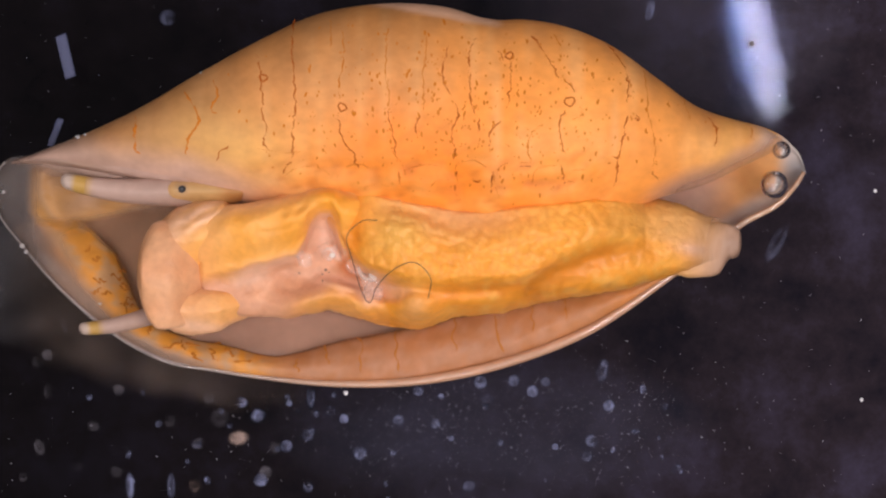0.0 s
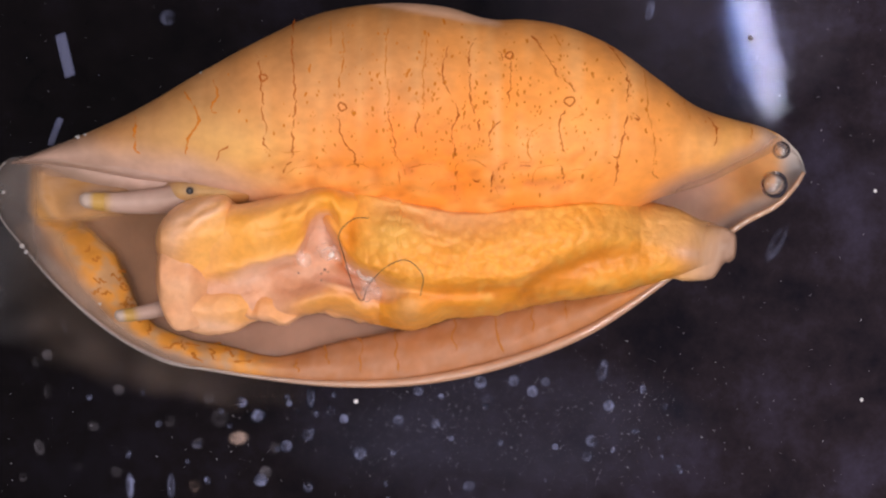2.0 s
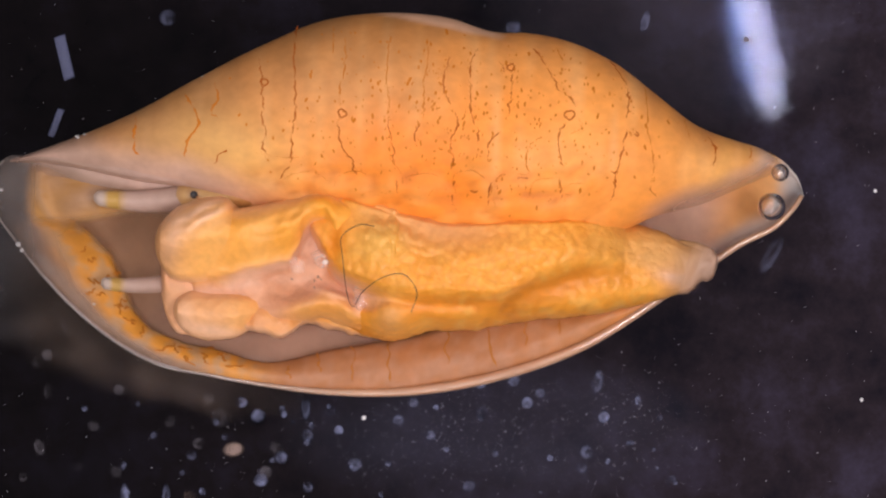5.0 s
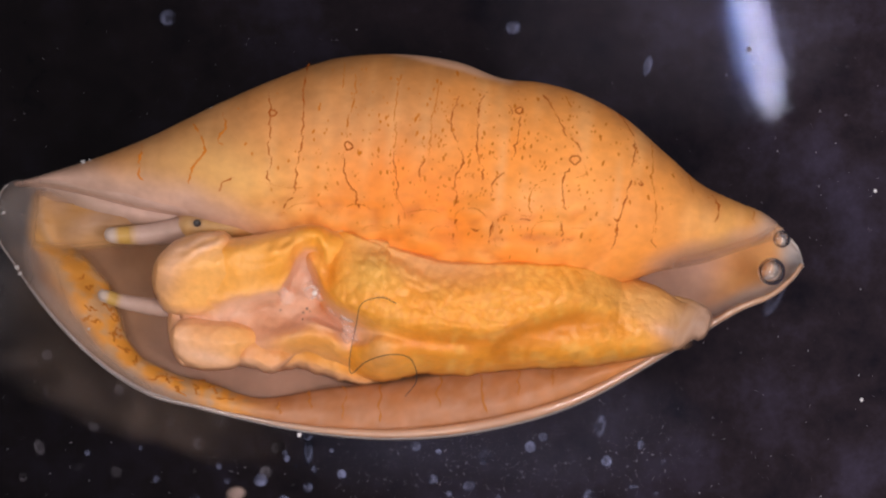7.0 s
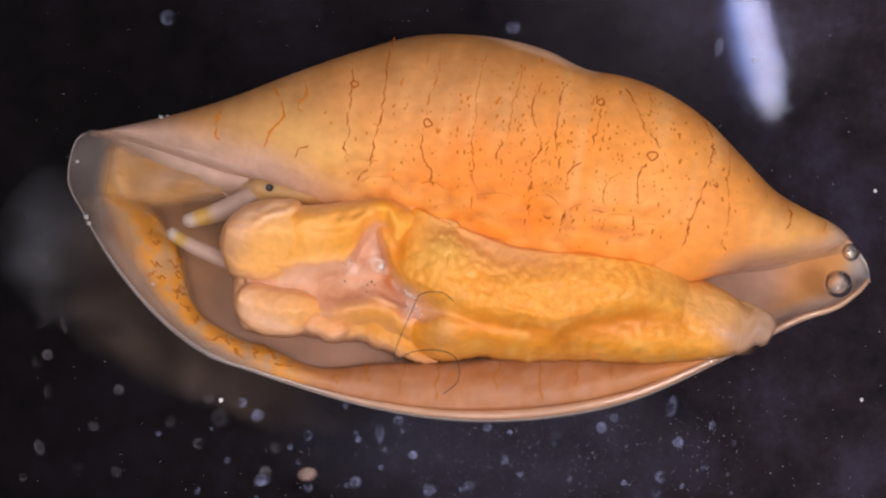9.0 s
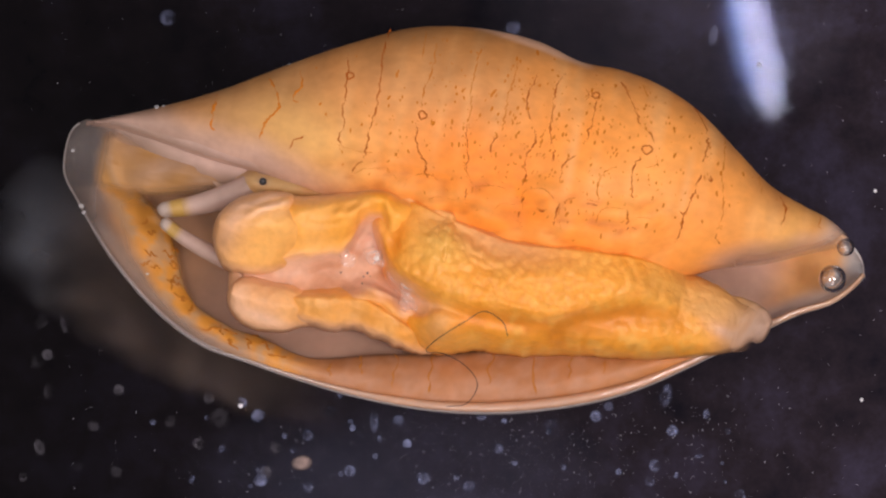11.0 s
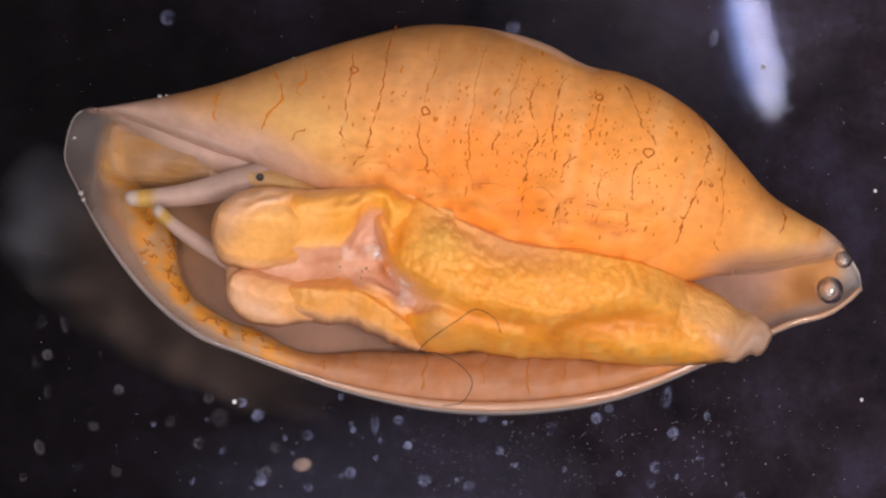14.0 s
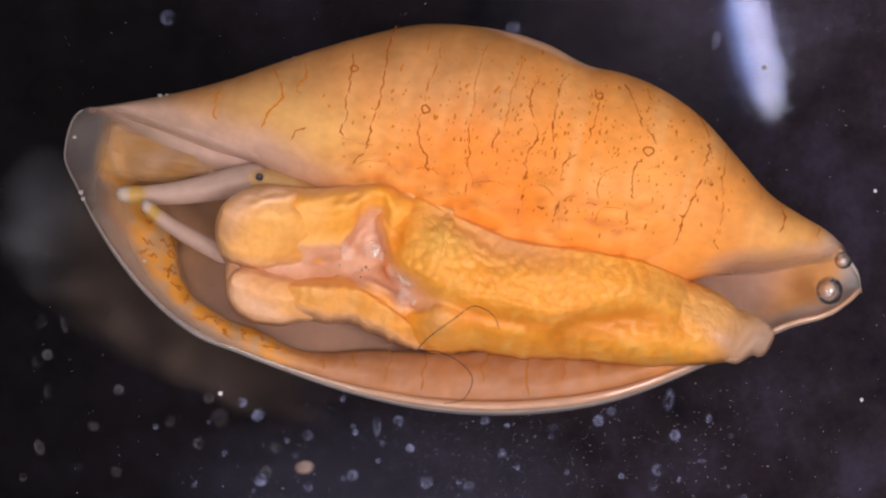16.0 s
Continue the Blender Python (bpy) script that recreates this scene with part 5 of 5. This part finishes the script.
# ---- spots and dust in the dish ----
def spot_material(name, rgb, strength, heart=0.42, grainy=42000.0):
    mat = bpy.data.materials.new(name)
    mat.use_nodes = True
    nt = mat.node_tree
    p = nt.nodes["Principled BSDF"]
    tex = nt.nodes.new("ShaderNodeTexCoord")
    near = nt.nodes.new("ShaderNodeVectorMath")
    near.operation = "LENGTH"
    half = nt.nodes.new("ShaderNodeVectorMath")
    half.operation = "MULTIPLY_ADD"
    half.inputs[1].default_value, half.inputs[2].default_value = (2, 2, 0), (-1, -1, 0)
    nt.links.new(tex.outputs["Generated"], half.inputs[0])
    nt.links.new(half.outputs["Vector"], near.inputs[0])
    rnd = nt.nodes.new("ShaderNodeObjectInfo")
    rough = node(nt, "ShaderNodeTexNoise", Scale=grainy, Detail=6.0, Roughness=0.7)
    rough.noise_dimensions = "4D"
    grow = node(nt, "ShaderNodeMath")
    grow.operation = "MULTIPLY"
    grow.inputs[1].default_value = 90.0
    nt.links.new(rnd.outputs["Random"], grow.inputs[0])
    nt.links.new(grow.outputs[0], rough.inputs["W"])
    nt.links.new(tex.outputs["Object"], rough.inputs["Vector"])
    ramp = nt.nodes.new("ShaderNodeValToRGB")
    e = ramp.color_ramp.elements
    e[0].position, e[0].color = 0.0, (heart, heart, heart, 1)
    e[1].position, e[1].color = 1.0, (0, 0, 0, 1)
    mid = e.new(0.5)
    mid.color = (0.85, 0.85, 0.85, 1)
    nt.links.new(near.outputs["Value"], ramp.inputs["Fac"])
    cut = node(nt, "ShaderNodeMapRange")
    for k, value in zip(("From Min", "From Max", "To Min", "To Max"), (0.46, 0.64, 0.04 * strength, 1.7 * strength)):
        cut.inputs[k].default_value = value
    nt.links.new(rough.outputs["Fac"], cut.inputs["Value"])
    mul = node(nt, "ShaderNodeMath")
    mul.operation = "MULTIPLY"
    nt.links.new(ramp.outputs["Color"], mul.inputs[0])
    nt.links.new(cut.outputs["Result"], mul.inputs[1])
    vary = node(nt, "ShaderNodeMath")
    vary.operation = "MULTIPLY"
    nt.links.new(mul.outputs[0], vary.inputs[0])
    fade = node(nt, "ShaderNodeMapRange")
    fade.inputs["To Min"].default_value = 0.3
    nt.links.new(rnd.outputs["Random"], fade.inputs["Value"])
    nt.links.new(fade.outputs["Result"], vary.inputs[1])
    nt.links.new(vary.outputs[0], p.inputs["Alpha"])
    p.inputs["Base Color"].default_value = (*rgb, 1)
    p.inputs["Roughness"].default_value = 0.7
    return mat


SPOT_BLUE = spot_material("dried_salt", (0.42, 0.48, 0.80), 0.30)
SPOT_BEIGE = spot_material("beige_residue", (0.60, 0.44, 0.38), 0.26, 0.9, 24000.0)


def spot_disc(name, material):
    a = np.arange(20) * 2 * np.pi / 20
    p = np.stack([np.stack([r * np.cos(a), r * np.sin(a), z + 0 * a], -1) for r, z in ((1, 0), (0.8, 0.5), (0.45, 0.8), (0.02, 0.85))]) * (0.0105 * MM, 0.0105 * MM, 0.02 * MM)
    mesh = grid_mesh(name, p, around=True, caps=True)
    mesh.materials.append(material)
    return mesh


MESH_FAINT = spot_disc("dried_spot", spot_material("faint_salt", (0.40, 0.38, 0.45), 0.10))
MESH_BLUE, MESH_BEIGE = spot_disc("dried_spot", SPOT_BLUE), spot_disc("residue_spot", SPOT_BEIGE)


def spot(u, v, r, tall=1.0, turn=0.0, beige=False, faint=False):
    ob = new("residue_spot" if beige else "dried_spot", MESH_BEIGE if beige else MESH_FAINT if faint else MESH_BLUE)
    if beige:
        tagged(ob, "soft beige residue spot on the black dish floor", "spot", "spots on the dish floor")
    elif faint:
        tagged(ob, "faint grey dried water spot on the black dish floor", "spot", "spots on the dish floor")
    else:
        tagged(ob, "pale bluish dried salt spot on the black dish floor", "spot", "spots on the dish floor")
    ob.matrix_basis = Matrix.Translation(field(u, v, FLOOR + 0.012)) @ pose(0, 0, 0, 0, 0, turn) @ Matrix.Diagonal((r, r * tall, 1, 1))
    return ob


for row in ((457, 737, 14), (545, 770, 12), (461, 850, 13), (830, 861, 12), (850, 677, 13), (908, 674, 12), (545, 862, 11), (428, 712, 11), (297, 32, 16), (585, 728, 11), (705, 745, 12), (908, 50, 15)):
    spot(*row)
# Bluish haze over the floor, painted as a thin, nearly clear patch.
HAZE = spot_material("bluish_haze", (0.30, 0.33, 0.55), 0.10, 0.9, 6000.0)
MESH_HAZE = spot_disc("film_patch", HAZE)
film_patch = tagged(new("film_patch", MESH_HAZE), "faint bluish haze painted on the black dish floor", "film", kind="stuff")
# The gleam's wide glow, painted on the floor as a faint patch.
gleam_haze = tagged(new("film_patch", spot_disc("film_patch", spot_material("grey_haze", (0.36, 0.35, 0.48), 0.085, 0.9, 3000.0))), "thin greyish-blue haze painted around the lamp's gleam", "film", kind="stuff")
gleam_haze.matrix_basis = Matrix.Translation(field(1180, 40, FLOOR + 0.006)) @ Matrix.Diagonal((360, 210, 0.2, 1))
# A brown reflection in the floor, put in as a coloured patch.
stain = tagged(new("rusty_stain", spot_disc("rusty_stain", spot_material("brown_reflection_paint", (0.34, 0.13, 0.07), 0.07, 0.9, 5000.0))), "faint brown reflection painted on the black dish floor", "stain", kind="stuff")
stain.matrix_basis = Matrix.Translation(field(1022, 6, FLOOR + 0.008)) @ Matrix.Diagonal((70, 80, 0.2, 1))
film_patch.matrix_basis = Matrix.Translation(field(870, 760, FLOOR + 0.006)) @ Matrix.Diagonal((420, 150, 0.2, 1))
sliding_spots = [(spot(*row), row) for row in ((422, 776, 20, 0.72, 10, True), (345, 860, 14, 1, 0, True), (507, 790, 12), (637, 803, 14), (1066, 658, 12, 2.0, -14), (1048, 780, 13), (1038, 808, 11), (1078, 719, 12), (550, 702, 9, 2.6, 0), (862, 709, 13), (942, 693, 12), (965, 676, 10), (348, 785, 11), (740, 691, 11), (1150, 20, 9, 2.4, -15), (230, 862, 9, 3.2, 0), (303, 862, 8, 3.4, 0), (770, 750, 11), (608, 742, 10), (1375, 430, 14, 3.0, -30))]
for row in ((72, 570, 13), (114, 574, 8, 2.2, 10), (84, 628, 12), (86, 694, 10, 1.6), (210, 690, 11), (70, 792, 11, 1.5, 20), (135, 824, 12), (205, 835, 12), (66, 640, 13), (370, 705, 12), (390, 740, 20), (300, 745, 13), (165, 755, 12), (490, 792, 14), (40, 845, 9), (352, 785, 12), (470, 836, 13)):
    spot(*row, faint=True)
scatter = random.Random(21)
for _ in range(42):
    row = (scatter.uniform(150, 1250), scatter.uniform(690, 890) if scatter.random() < 0.8 else scatter.uniform(560, 880), scatter.uniform(4, 7.5), scatter.choice((1, 1, 1.4)), scatter.uniform(-30, 30))
    sliding_spots.append((spot(*row), row))


def dust(name, count, seed, z, sizes, label):
    rnd = random.Random(seed)
    verts, faces = [], []
    for _ in range(count):
        u, v, r = rnd.uniform(-60, 1630), rnd.uniform(-60, 940), rnd.choice(sizes) * rnd.uniform(0.5, 1.3)
        if rnd.random() < 0.45:
            u, v = rnd.gauss(880, 230), rnd.gauss(735, 80)
        c = field(u, v, z)
        start = len(verts)
        turn = rnd.uniform(0, 6.3)
        for k in range(5):
            q = r * rnd.uniform(0.5, 1.2)
            verts.append((c.x + q * 1e-5 * math.cos(turn + k * 1.257), c.y + q * 1e-5 * math.sin(turn + k * 1.257), c.z))
        verts.append((c.x, c.y, c.z + r * 0.8e-5))
        for k in range(5):
            faces.append((start + k, start + (k + 1) % 5, start + 5))
    mesh = bpy.data.meshes.new(name)
    mesh.from_pydata(verts, [], faces)
    mesh.materials.append(DUST)
    return tagged(new(name, mesh), label, "dust", kind="stuff")


floor_dust = dust("floor_dust", 1800, 11, FLOOR + 0.004, (0.35, 0.5, 0.7, 1.0), "fine pale dust on the black dish floor")


def grain(u, v, z, r, seed, dark=False):
    a, b = np.meshgrid(np.linspace(0.05, np.pi - 0.05, 7), np.arange(9) * 2 * np.pi / 9, indexing="ij")
    k = r * 0.01 * (1 + 0.5 * wobble(np.cos(b) * np.sin(a) * 90, np.sin(b) * np.sin(a) * 90 + np.cos(a) * 60, 50, seed))
    mesh = grid_mesh("sand_grain", np.stack([k * np.sin(a) * np.cos(b), k * np.sin(a) * np.sin(b), 0.7 * k * np.cos(a)], -1) * MM, around=True, caps=True)
    mesh.materials.append(GRIT if dark else WHITE_GRAIN)
    ob = tagged(new("sand_grain", mesh), "tiny dark grain drifting before the lamp's gleam" if dark else "tiny white grain drifting in the water", "grain", "drifting grains")
    ob.matrix_basis = Matrix.Translation(field(u, v, z))
    return ob


drifting_grain = grain(614, 698, 0.2, 4.2, 1.0)
grain(1525, 708, -1, 3.0, 2.0)
grain(1549, 338, -1, 3.0, 3.0)
dark_grain = grain(1330, 77, -2.5, 4.5, 4.0, dark=True)


def flake(length, width, seed):
    """A thin clear bluish sliver, slightly bowed, added in place of a reflected glint."""
    s, w = np.meshgrid(np.linspace(-1, 1, 14), np.linspace(-1, 1, 5), indexing="ij")
    p = np.stack([w * width * 0.005 + 0.12 * s * length * 0.005, s * length * 0.005, 0.01 * (1 - s * s)], -1) * MM
    q = p.copy()
    q[..., 2] -= 0.008 * MM
    mesh = grid_mesh("glint_sliver", np.concatenate([p, q[:, ::-1]], 1), around=True, caps=True)
    mesh.materials.append(spot_sliver)
    return tagged(new("glint_sliver", mesh), "thin bluish-white sliver that stands in for a glint", "sliver", "glassy slivers")


spot_sliver = plain("glint_sliver_skin", (0.40, 0.46, 0.80), 0.25, Alpha=0.10)
sliver_big, sliver_small = flake(78, 20, 1), flake(52, 12, 2)

# ---- motion ----
SNAIL_PATH = [
    (0, -0.690, 0.910, 0.00, 0.00, 0.00), (0.5, -0.690, 0.910, 0.00, 0.00, 0.00), (1.5, -0.691, 0.908, -0.2, 0.0, 0.0), (2, -0.691, 0.908, -0.2, 0.0, 0.0),
    (2.5, -0.693, 0.891, -0.25, 0.05, -0.35), (3, -0.733, 0.947, -0.5, 0.0, -0.38), (3.5, -0.692, 0.888, -0.6, 0.1, -0.41), (4, -0.685, 0.883, -0.6, 0.05, -0.97),
    (4.5, -0.705, 0.910, -1.1, -0.05, -1.08), (5, -0.737, 0.723, -1.24, -0.20, -1.85), (5.2, -0.761, 0.193, -1.6, 0.0, -3.55),
    (7.3, -0.73, -0.07, -6.3, -0.55, -5.2), (7.5, -0.716, 0.01, -6.3, -0.53, -4.55), (8, 0.238, 0.49, -6.2, -0.8, -6.65), (8.5, 0.489, 0.31, -6, -0.6, -8),
    (9, 0.492, 0.256, -6.2, -0.62, -9.98), (9.2, 0.463, 0.355, -6.6, -0.8, -9.56), (11.3, 0.399, 0.395, -5.6, -0.9, -10.92), (11.5, 0.422, 0.257, -5, -0.8, -11.64),
    (12, 0.392, 0.358, -5.5, -1, -12.21), (12.5, 0.377, 0.411, -5.9, -1, -12.26), (13, 0.382, 0.402, -6.5, -1.05, -12.32), (14, 0.38, 0.4, -7.2, -1.05, -12.31),
    (15, 0.378, 0.404, -7.6, -1.12, -12.41), (16, 0.375, 0.402, -8.1, -1.2, -12.44)]


DISH_SHIFT = [(0, 0, 0), (2, 0, 0), (2.5, 0, 2), (3, -5, -5), (3.5, 0, 2), (4, 0, 4), (4.5, -3, 0), (5, -9, 20), (5.2, -8, 70), (7.3, -4, 98), (7.5, -3, 88), (8, 97, 40), (8.5, 122, 60), (9, 122, 64), (9.2, 119, 52), (11.3, 112, 44), (11.5, 115, 60), (12, 112, 48), (12.5, 112, 46), (16, 117, 52)]


def about(du, dv, turn, pu, pv):
    """A small slide and turn (degrees, clockwise as seen) of a soft part about a point of the snail."""
    p = Vector(local(np.float64(pu), np.float64(pv), 0.0))
    return Matrix.Translation(p + Vector((du * 1e-5, -dv * 1e-5, 0))) @ pose(0, 0, 0, 0, 0, -turn) @ Matrix.Translation(-p)


def soft_walk(ob, rows, pu, pv, base=None):
    """Rows of time, slide, turn and, where it sinks, millimetres of depth."""
    walk(ob, [(t, Matrix.Translation((0, 0, sum(sink) * MM)) @ about(du, dv, turn, pu, pv) @ (base or Matrix())) for t, du, dv, turn, *sink in rows])


def feeler_walk(ob, base, tip, z, rows):
    """Rows of time, tip and the point that the feeler comes from; its length stays."""
    length, rest = math.hypot(tip[0] - base[0], tip[1] - base[1]), math.atan2(-(tip[1] - base[1]), tip[0] - base[0])
    keys = []
    for t, tu, tv, bu, bv in rows:
        now = math.atan2(-(tv - bv), tu - bu)
        root = (tu - length * math.cos(now), tv + length * math.sin(now))
        keys.append((t, Matrix.Translation(Vector(local(np.float64(root[0]), np.float64(root[1]), z))) @ pose(0, 0, 0, 0, 0, math.degrees(now - rest))))
    walk(ob, keys)


def motions():
    walk(snail, [(t, pose(x * MM, y * MM, 0, rx, ry, rz)) for t, x, y, rx, ry, rz in SNAIL_PATH])
    # parts of the soft body
    eye_rows = [(0, 0, 0, 0), (0.5, 6, 0, 0), (1, 9, 0, 0), (1.5, 13, 2, 0), (2.5, 14, 3, 0), (3.5, 19, 2, 0), (4, 24, 3, 0), (5, 25, 5, 0), (7.3, 28, 5, 0), (9.2, 27, 5, 0), (11.5, 25, 13, 0), (12.5, 22, 16, 0), (16, 21, 21, 0)]
    soft_walk(eye_ob, eye_rows, 322, 335, eye_ob.matrix_basis.copy())
    soft_walk(head, eye_rows, 322, 335)
    soft_walk(front_lobe_upper, [(0, -12, 10, 2, -0.35), (0.5, -12, 8, 2, -0.32), (1.5, -9, 5, 1, -0.2), (3.5, -1, 0, 0, 0), (5, 0, 2, 0), (7.3, -2, 12, 0), (9.2, -2, 14, 0), (11.3, -4, 20, 1, 0.12), (13, -4, 24, 1, 0.15), (16, 4, 24, 4, 0.15)], 370, 430)
    soft_walk(foot_middle, [(0, 4, 0, 0), (1.5, 3, 0, 0), (3.5, 1, 0, 0), (5, 0, 1, 0), (7.3, -15, -2, -1.2), (9.2, -16, -2, -1.2), (11.3, -12, -3, -1.5), (16, -10, -2, -1.5)], 640, 450)
    soft_walk(foot_margin, [(0, 4, -25, 0, -0.6), (0.5, 5, -24, 0, -0.6), (1.5, 5, -18, 0, -0.6), (3.5, 4, -14, 0, -0.6), (5, 2, -10, 0, -0.5), (7.3, -4, 0, 0, -0.48), (8.5, -4, 0, 0, -0.46), (9.2, -4, 2, 0, -0.3), (11.3, 0, 0, 0, 0), (16, 0, -2, 0, 0.04)], 600, 540)
    soft_walk(fold_front, [(0, -14, -36, 0, -0.45), (0.5, -10, -28, 0, -0.3), (1.5, -6, -14, 0, -0.1), (3, -2, -3, 0), (4, 0, 0, 0), (5, 0, 2, 0), (7.3, -6, 2, -2), (9.2, -4, 1, -2), (11.3, 10, -6, -4), (13, 14, -10, -4), (16, 14, -13, -4)], 500, 540)
    soft_walk(front_lobe_lower, [(0, -42, 0, 0, -0.1), (0.5, -38, 0, 0, -0.1), (1, -24, 0, 0, -0.15), (1.5, -16, 0, 0, -0.2), (3.5, -2, 0, 0, -0.15), (4, 0, 0, 0, -0.1), (5, 2, 2, 0, -0.05), (7.3, 6, 0, 0), (9.2, 8, 2, 0), (11.3, 8, 9, 2), (16, 13, 10, 3)], 380, 540)
    soft_walk(foot_front, [(0, -38, 0, 0, 0.5), (0.5, -34, 0, 0, 0.48), (1, -21, 2, 0, 0.4), (1.5, -12, 3, 0, 0.34), (3.5, 4, 2, 0, 0.12), (5, 10, 4, 0, -0.05), (7.3, 30, 6, 0, -0.15), (16, 34, 8, 0, -0.2)], 330, 480)
    soft_walk(foot_ob, [(0, 0, 0, 0), (0.5, -4, 0, 0.3), (2, -8, 0, 0.7), (3.5, -16, 0, 1.3), (5, -28, -1, 1.7), (7.3, -33, -3, 1.7), (9.2, -31, -3, 1.8), (12, -25, 0, 2.0), (16, -18, 0, 2.0)], 600, 400)
    soft_walk(tail, [(0, 0, 0, 0), (0.5, -4, 2, 0), (2, -8, 6, 1), (3.5, -24, -3, 6), (5, -36, -5, 11), (7.3, -42, -9, 14), (9.2, -40, -9, 14), (12, -32, -3, 14), (16, -22, 1, 14)], 1235, 440)
    feeler_walk(tentacle_upper, (300, 338), (108, 312), 0.5, [(0, 108, 312, 300, 338), (0.5, 120, 330, 310, 342), (1.5, 136, 346, 320, 346), (3.5, 150, 347, 320, 350), (5, 170, 343, 335, 340), (7.3, 190, 372, 340, 335), (8, 202, 398, 343, 332), (9, 206, 416, 334, 340), (11.3, 165, 420, 300, 365), (12.5, 140, 428, 295, 370), (14, 115, 428, 290, 374), (16, 100, 426, 290, 375)])
    feeler_walk(tentacle_lower, (275, 556), (139, 578), 0.5, [(0, 139, 578, 275, 556), (0.5, 170, 570, 285, 550), (1.5, 205, 558, 300, 540), (3.5, 182, 548, 300, 520), (5, 188, 496, 305, 494), (7.3, 188, 470, 318, 488), (8, 190, 456, 320, 484), (9, 186, 440, 322, 478), (11.3, 186, 440, 310, 492), (12.5, 185, 438, 303, 496), (16, 152, 438, 301, 498)])
    # things in the water
    walk(fibre_ob, [(t, Matrix.Translation(field(u, v, 3.05)) @ pose(0, 0, 0, 0, 0, -turn)) for t, u, v, turn in (
        (0, 652, 536, 0), (0.5, 649, 537, 0), (1, 645, 536, 0), (1.5, 640, 535, 0), (2, 638, 532, 0), (2.5, 637, 533, 0), (3, 636, 545, 0), (3.5, 642, 553, -1), (4, 635, 546, 3), (4.5, 630, 540, 6), (5, 622, 542, 10), (5.2, 617, 590, 12), (7.3, 620, 660, 28), (7.5, 620, 655, 28), (8, 711, 622, 35), (8.5, 712, 634, 38), (9, 698, 636, 40), (9.2, 697, 625, 45), (11.3, 763, 620, 76), (11.5, 766, 645, 77), (12, 752, 625, 78), (12.5, 748, 625, 78), (13.5, 744, 622, 74), (16, 741, 618, 70))])
    for ob in [pair[0] for pair in sliding_spots] + [floor_dust]:
        m = ob.matrix_basis.copy()
        walk(ob, [(t, Matrix.Translation((du * 1.028e-5, -dv * 1.028e-5, 0)) @ m) for t, du, dv in DISH_SHIFT])
    haze_at = film_patch.matrix_basis.copy()
    walk(film_patch, [(t, Matrix.Translation((du * 1e-5, -dv * 1e-5, 0)) @ haze_at) for t, du, dv in ((0, 0, 0), (5, 0, 0), (9.2, -10, 20), (11.5, -190, 90), (16, -210, 100))])
    walk(drifting_grain, [(t, Matrix.Translation(field(u, v, 0.2))) for t, u, v in ((0, 612, 696), (0.5, 617, 702), (1.5, 624, 708), (2.5, 636, 715), (3.5, 640, 724), (5, 644, 740), (5.2, 645, 756), (7.3, 500, 770), (9, 391, 709), (11.5, 430, 720), (16, 390, 697))])
    walk(dark_grain, [(t, Matrix.Translation(field(u, v, -2.5))) for t, u, v in ((0, 1330, 78), (2.5, 1327, 67), (5, 1320, 70), (8, 1330, 99), (11.5, 1345, 116), (16, 1352, 120))])
    walk(sliver_big, [(t, Matrix.Translation(field(u, v, -1)) @ pose(0, 0, 0, 0, 0, 20)) for t, u, v in ((0, 116, 100), (4.5, 115, 97), (5, 114, 102), (5.3, -70, 70), (16, -90, 40))])
    walk(sliver_small, [(t, Matrix.Translation(field(u, v, -1)) @ pose(0, 0, 0, 0, 0, -14)) for t, u, v in ((0, 98, 235), (4.5, 98, 232), (5, 99, 218), (5.3, -60, 150), (16, -80, 90))])


motions()
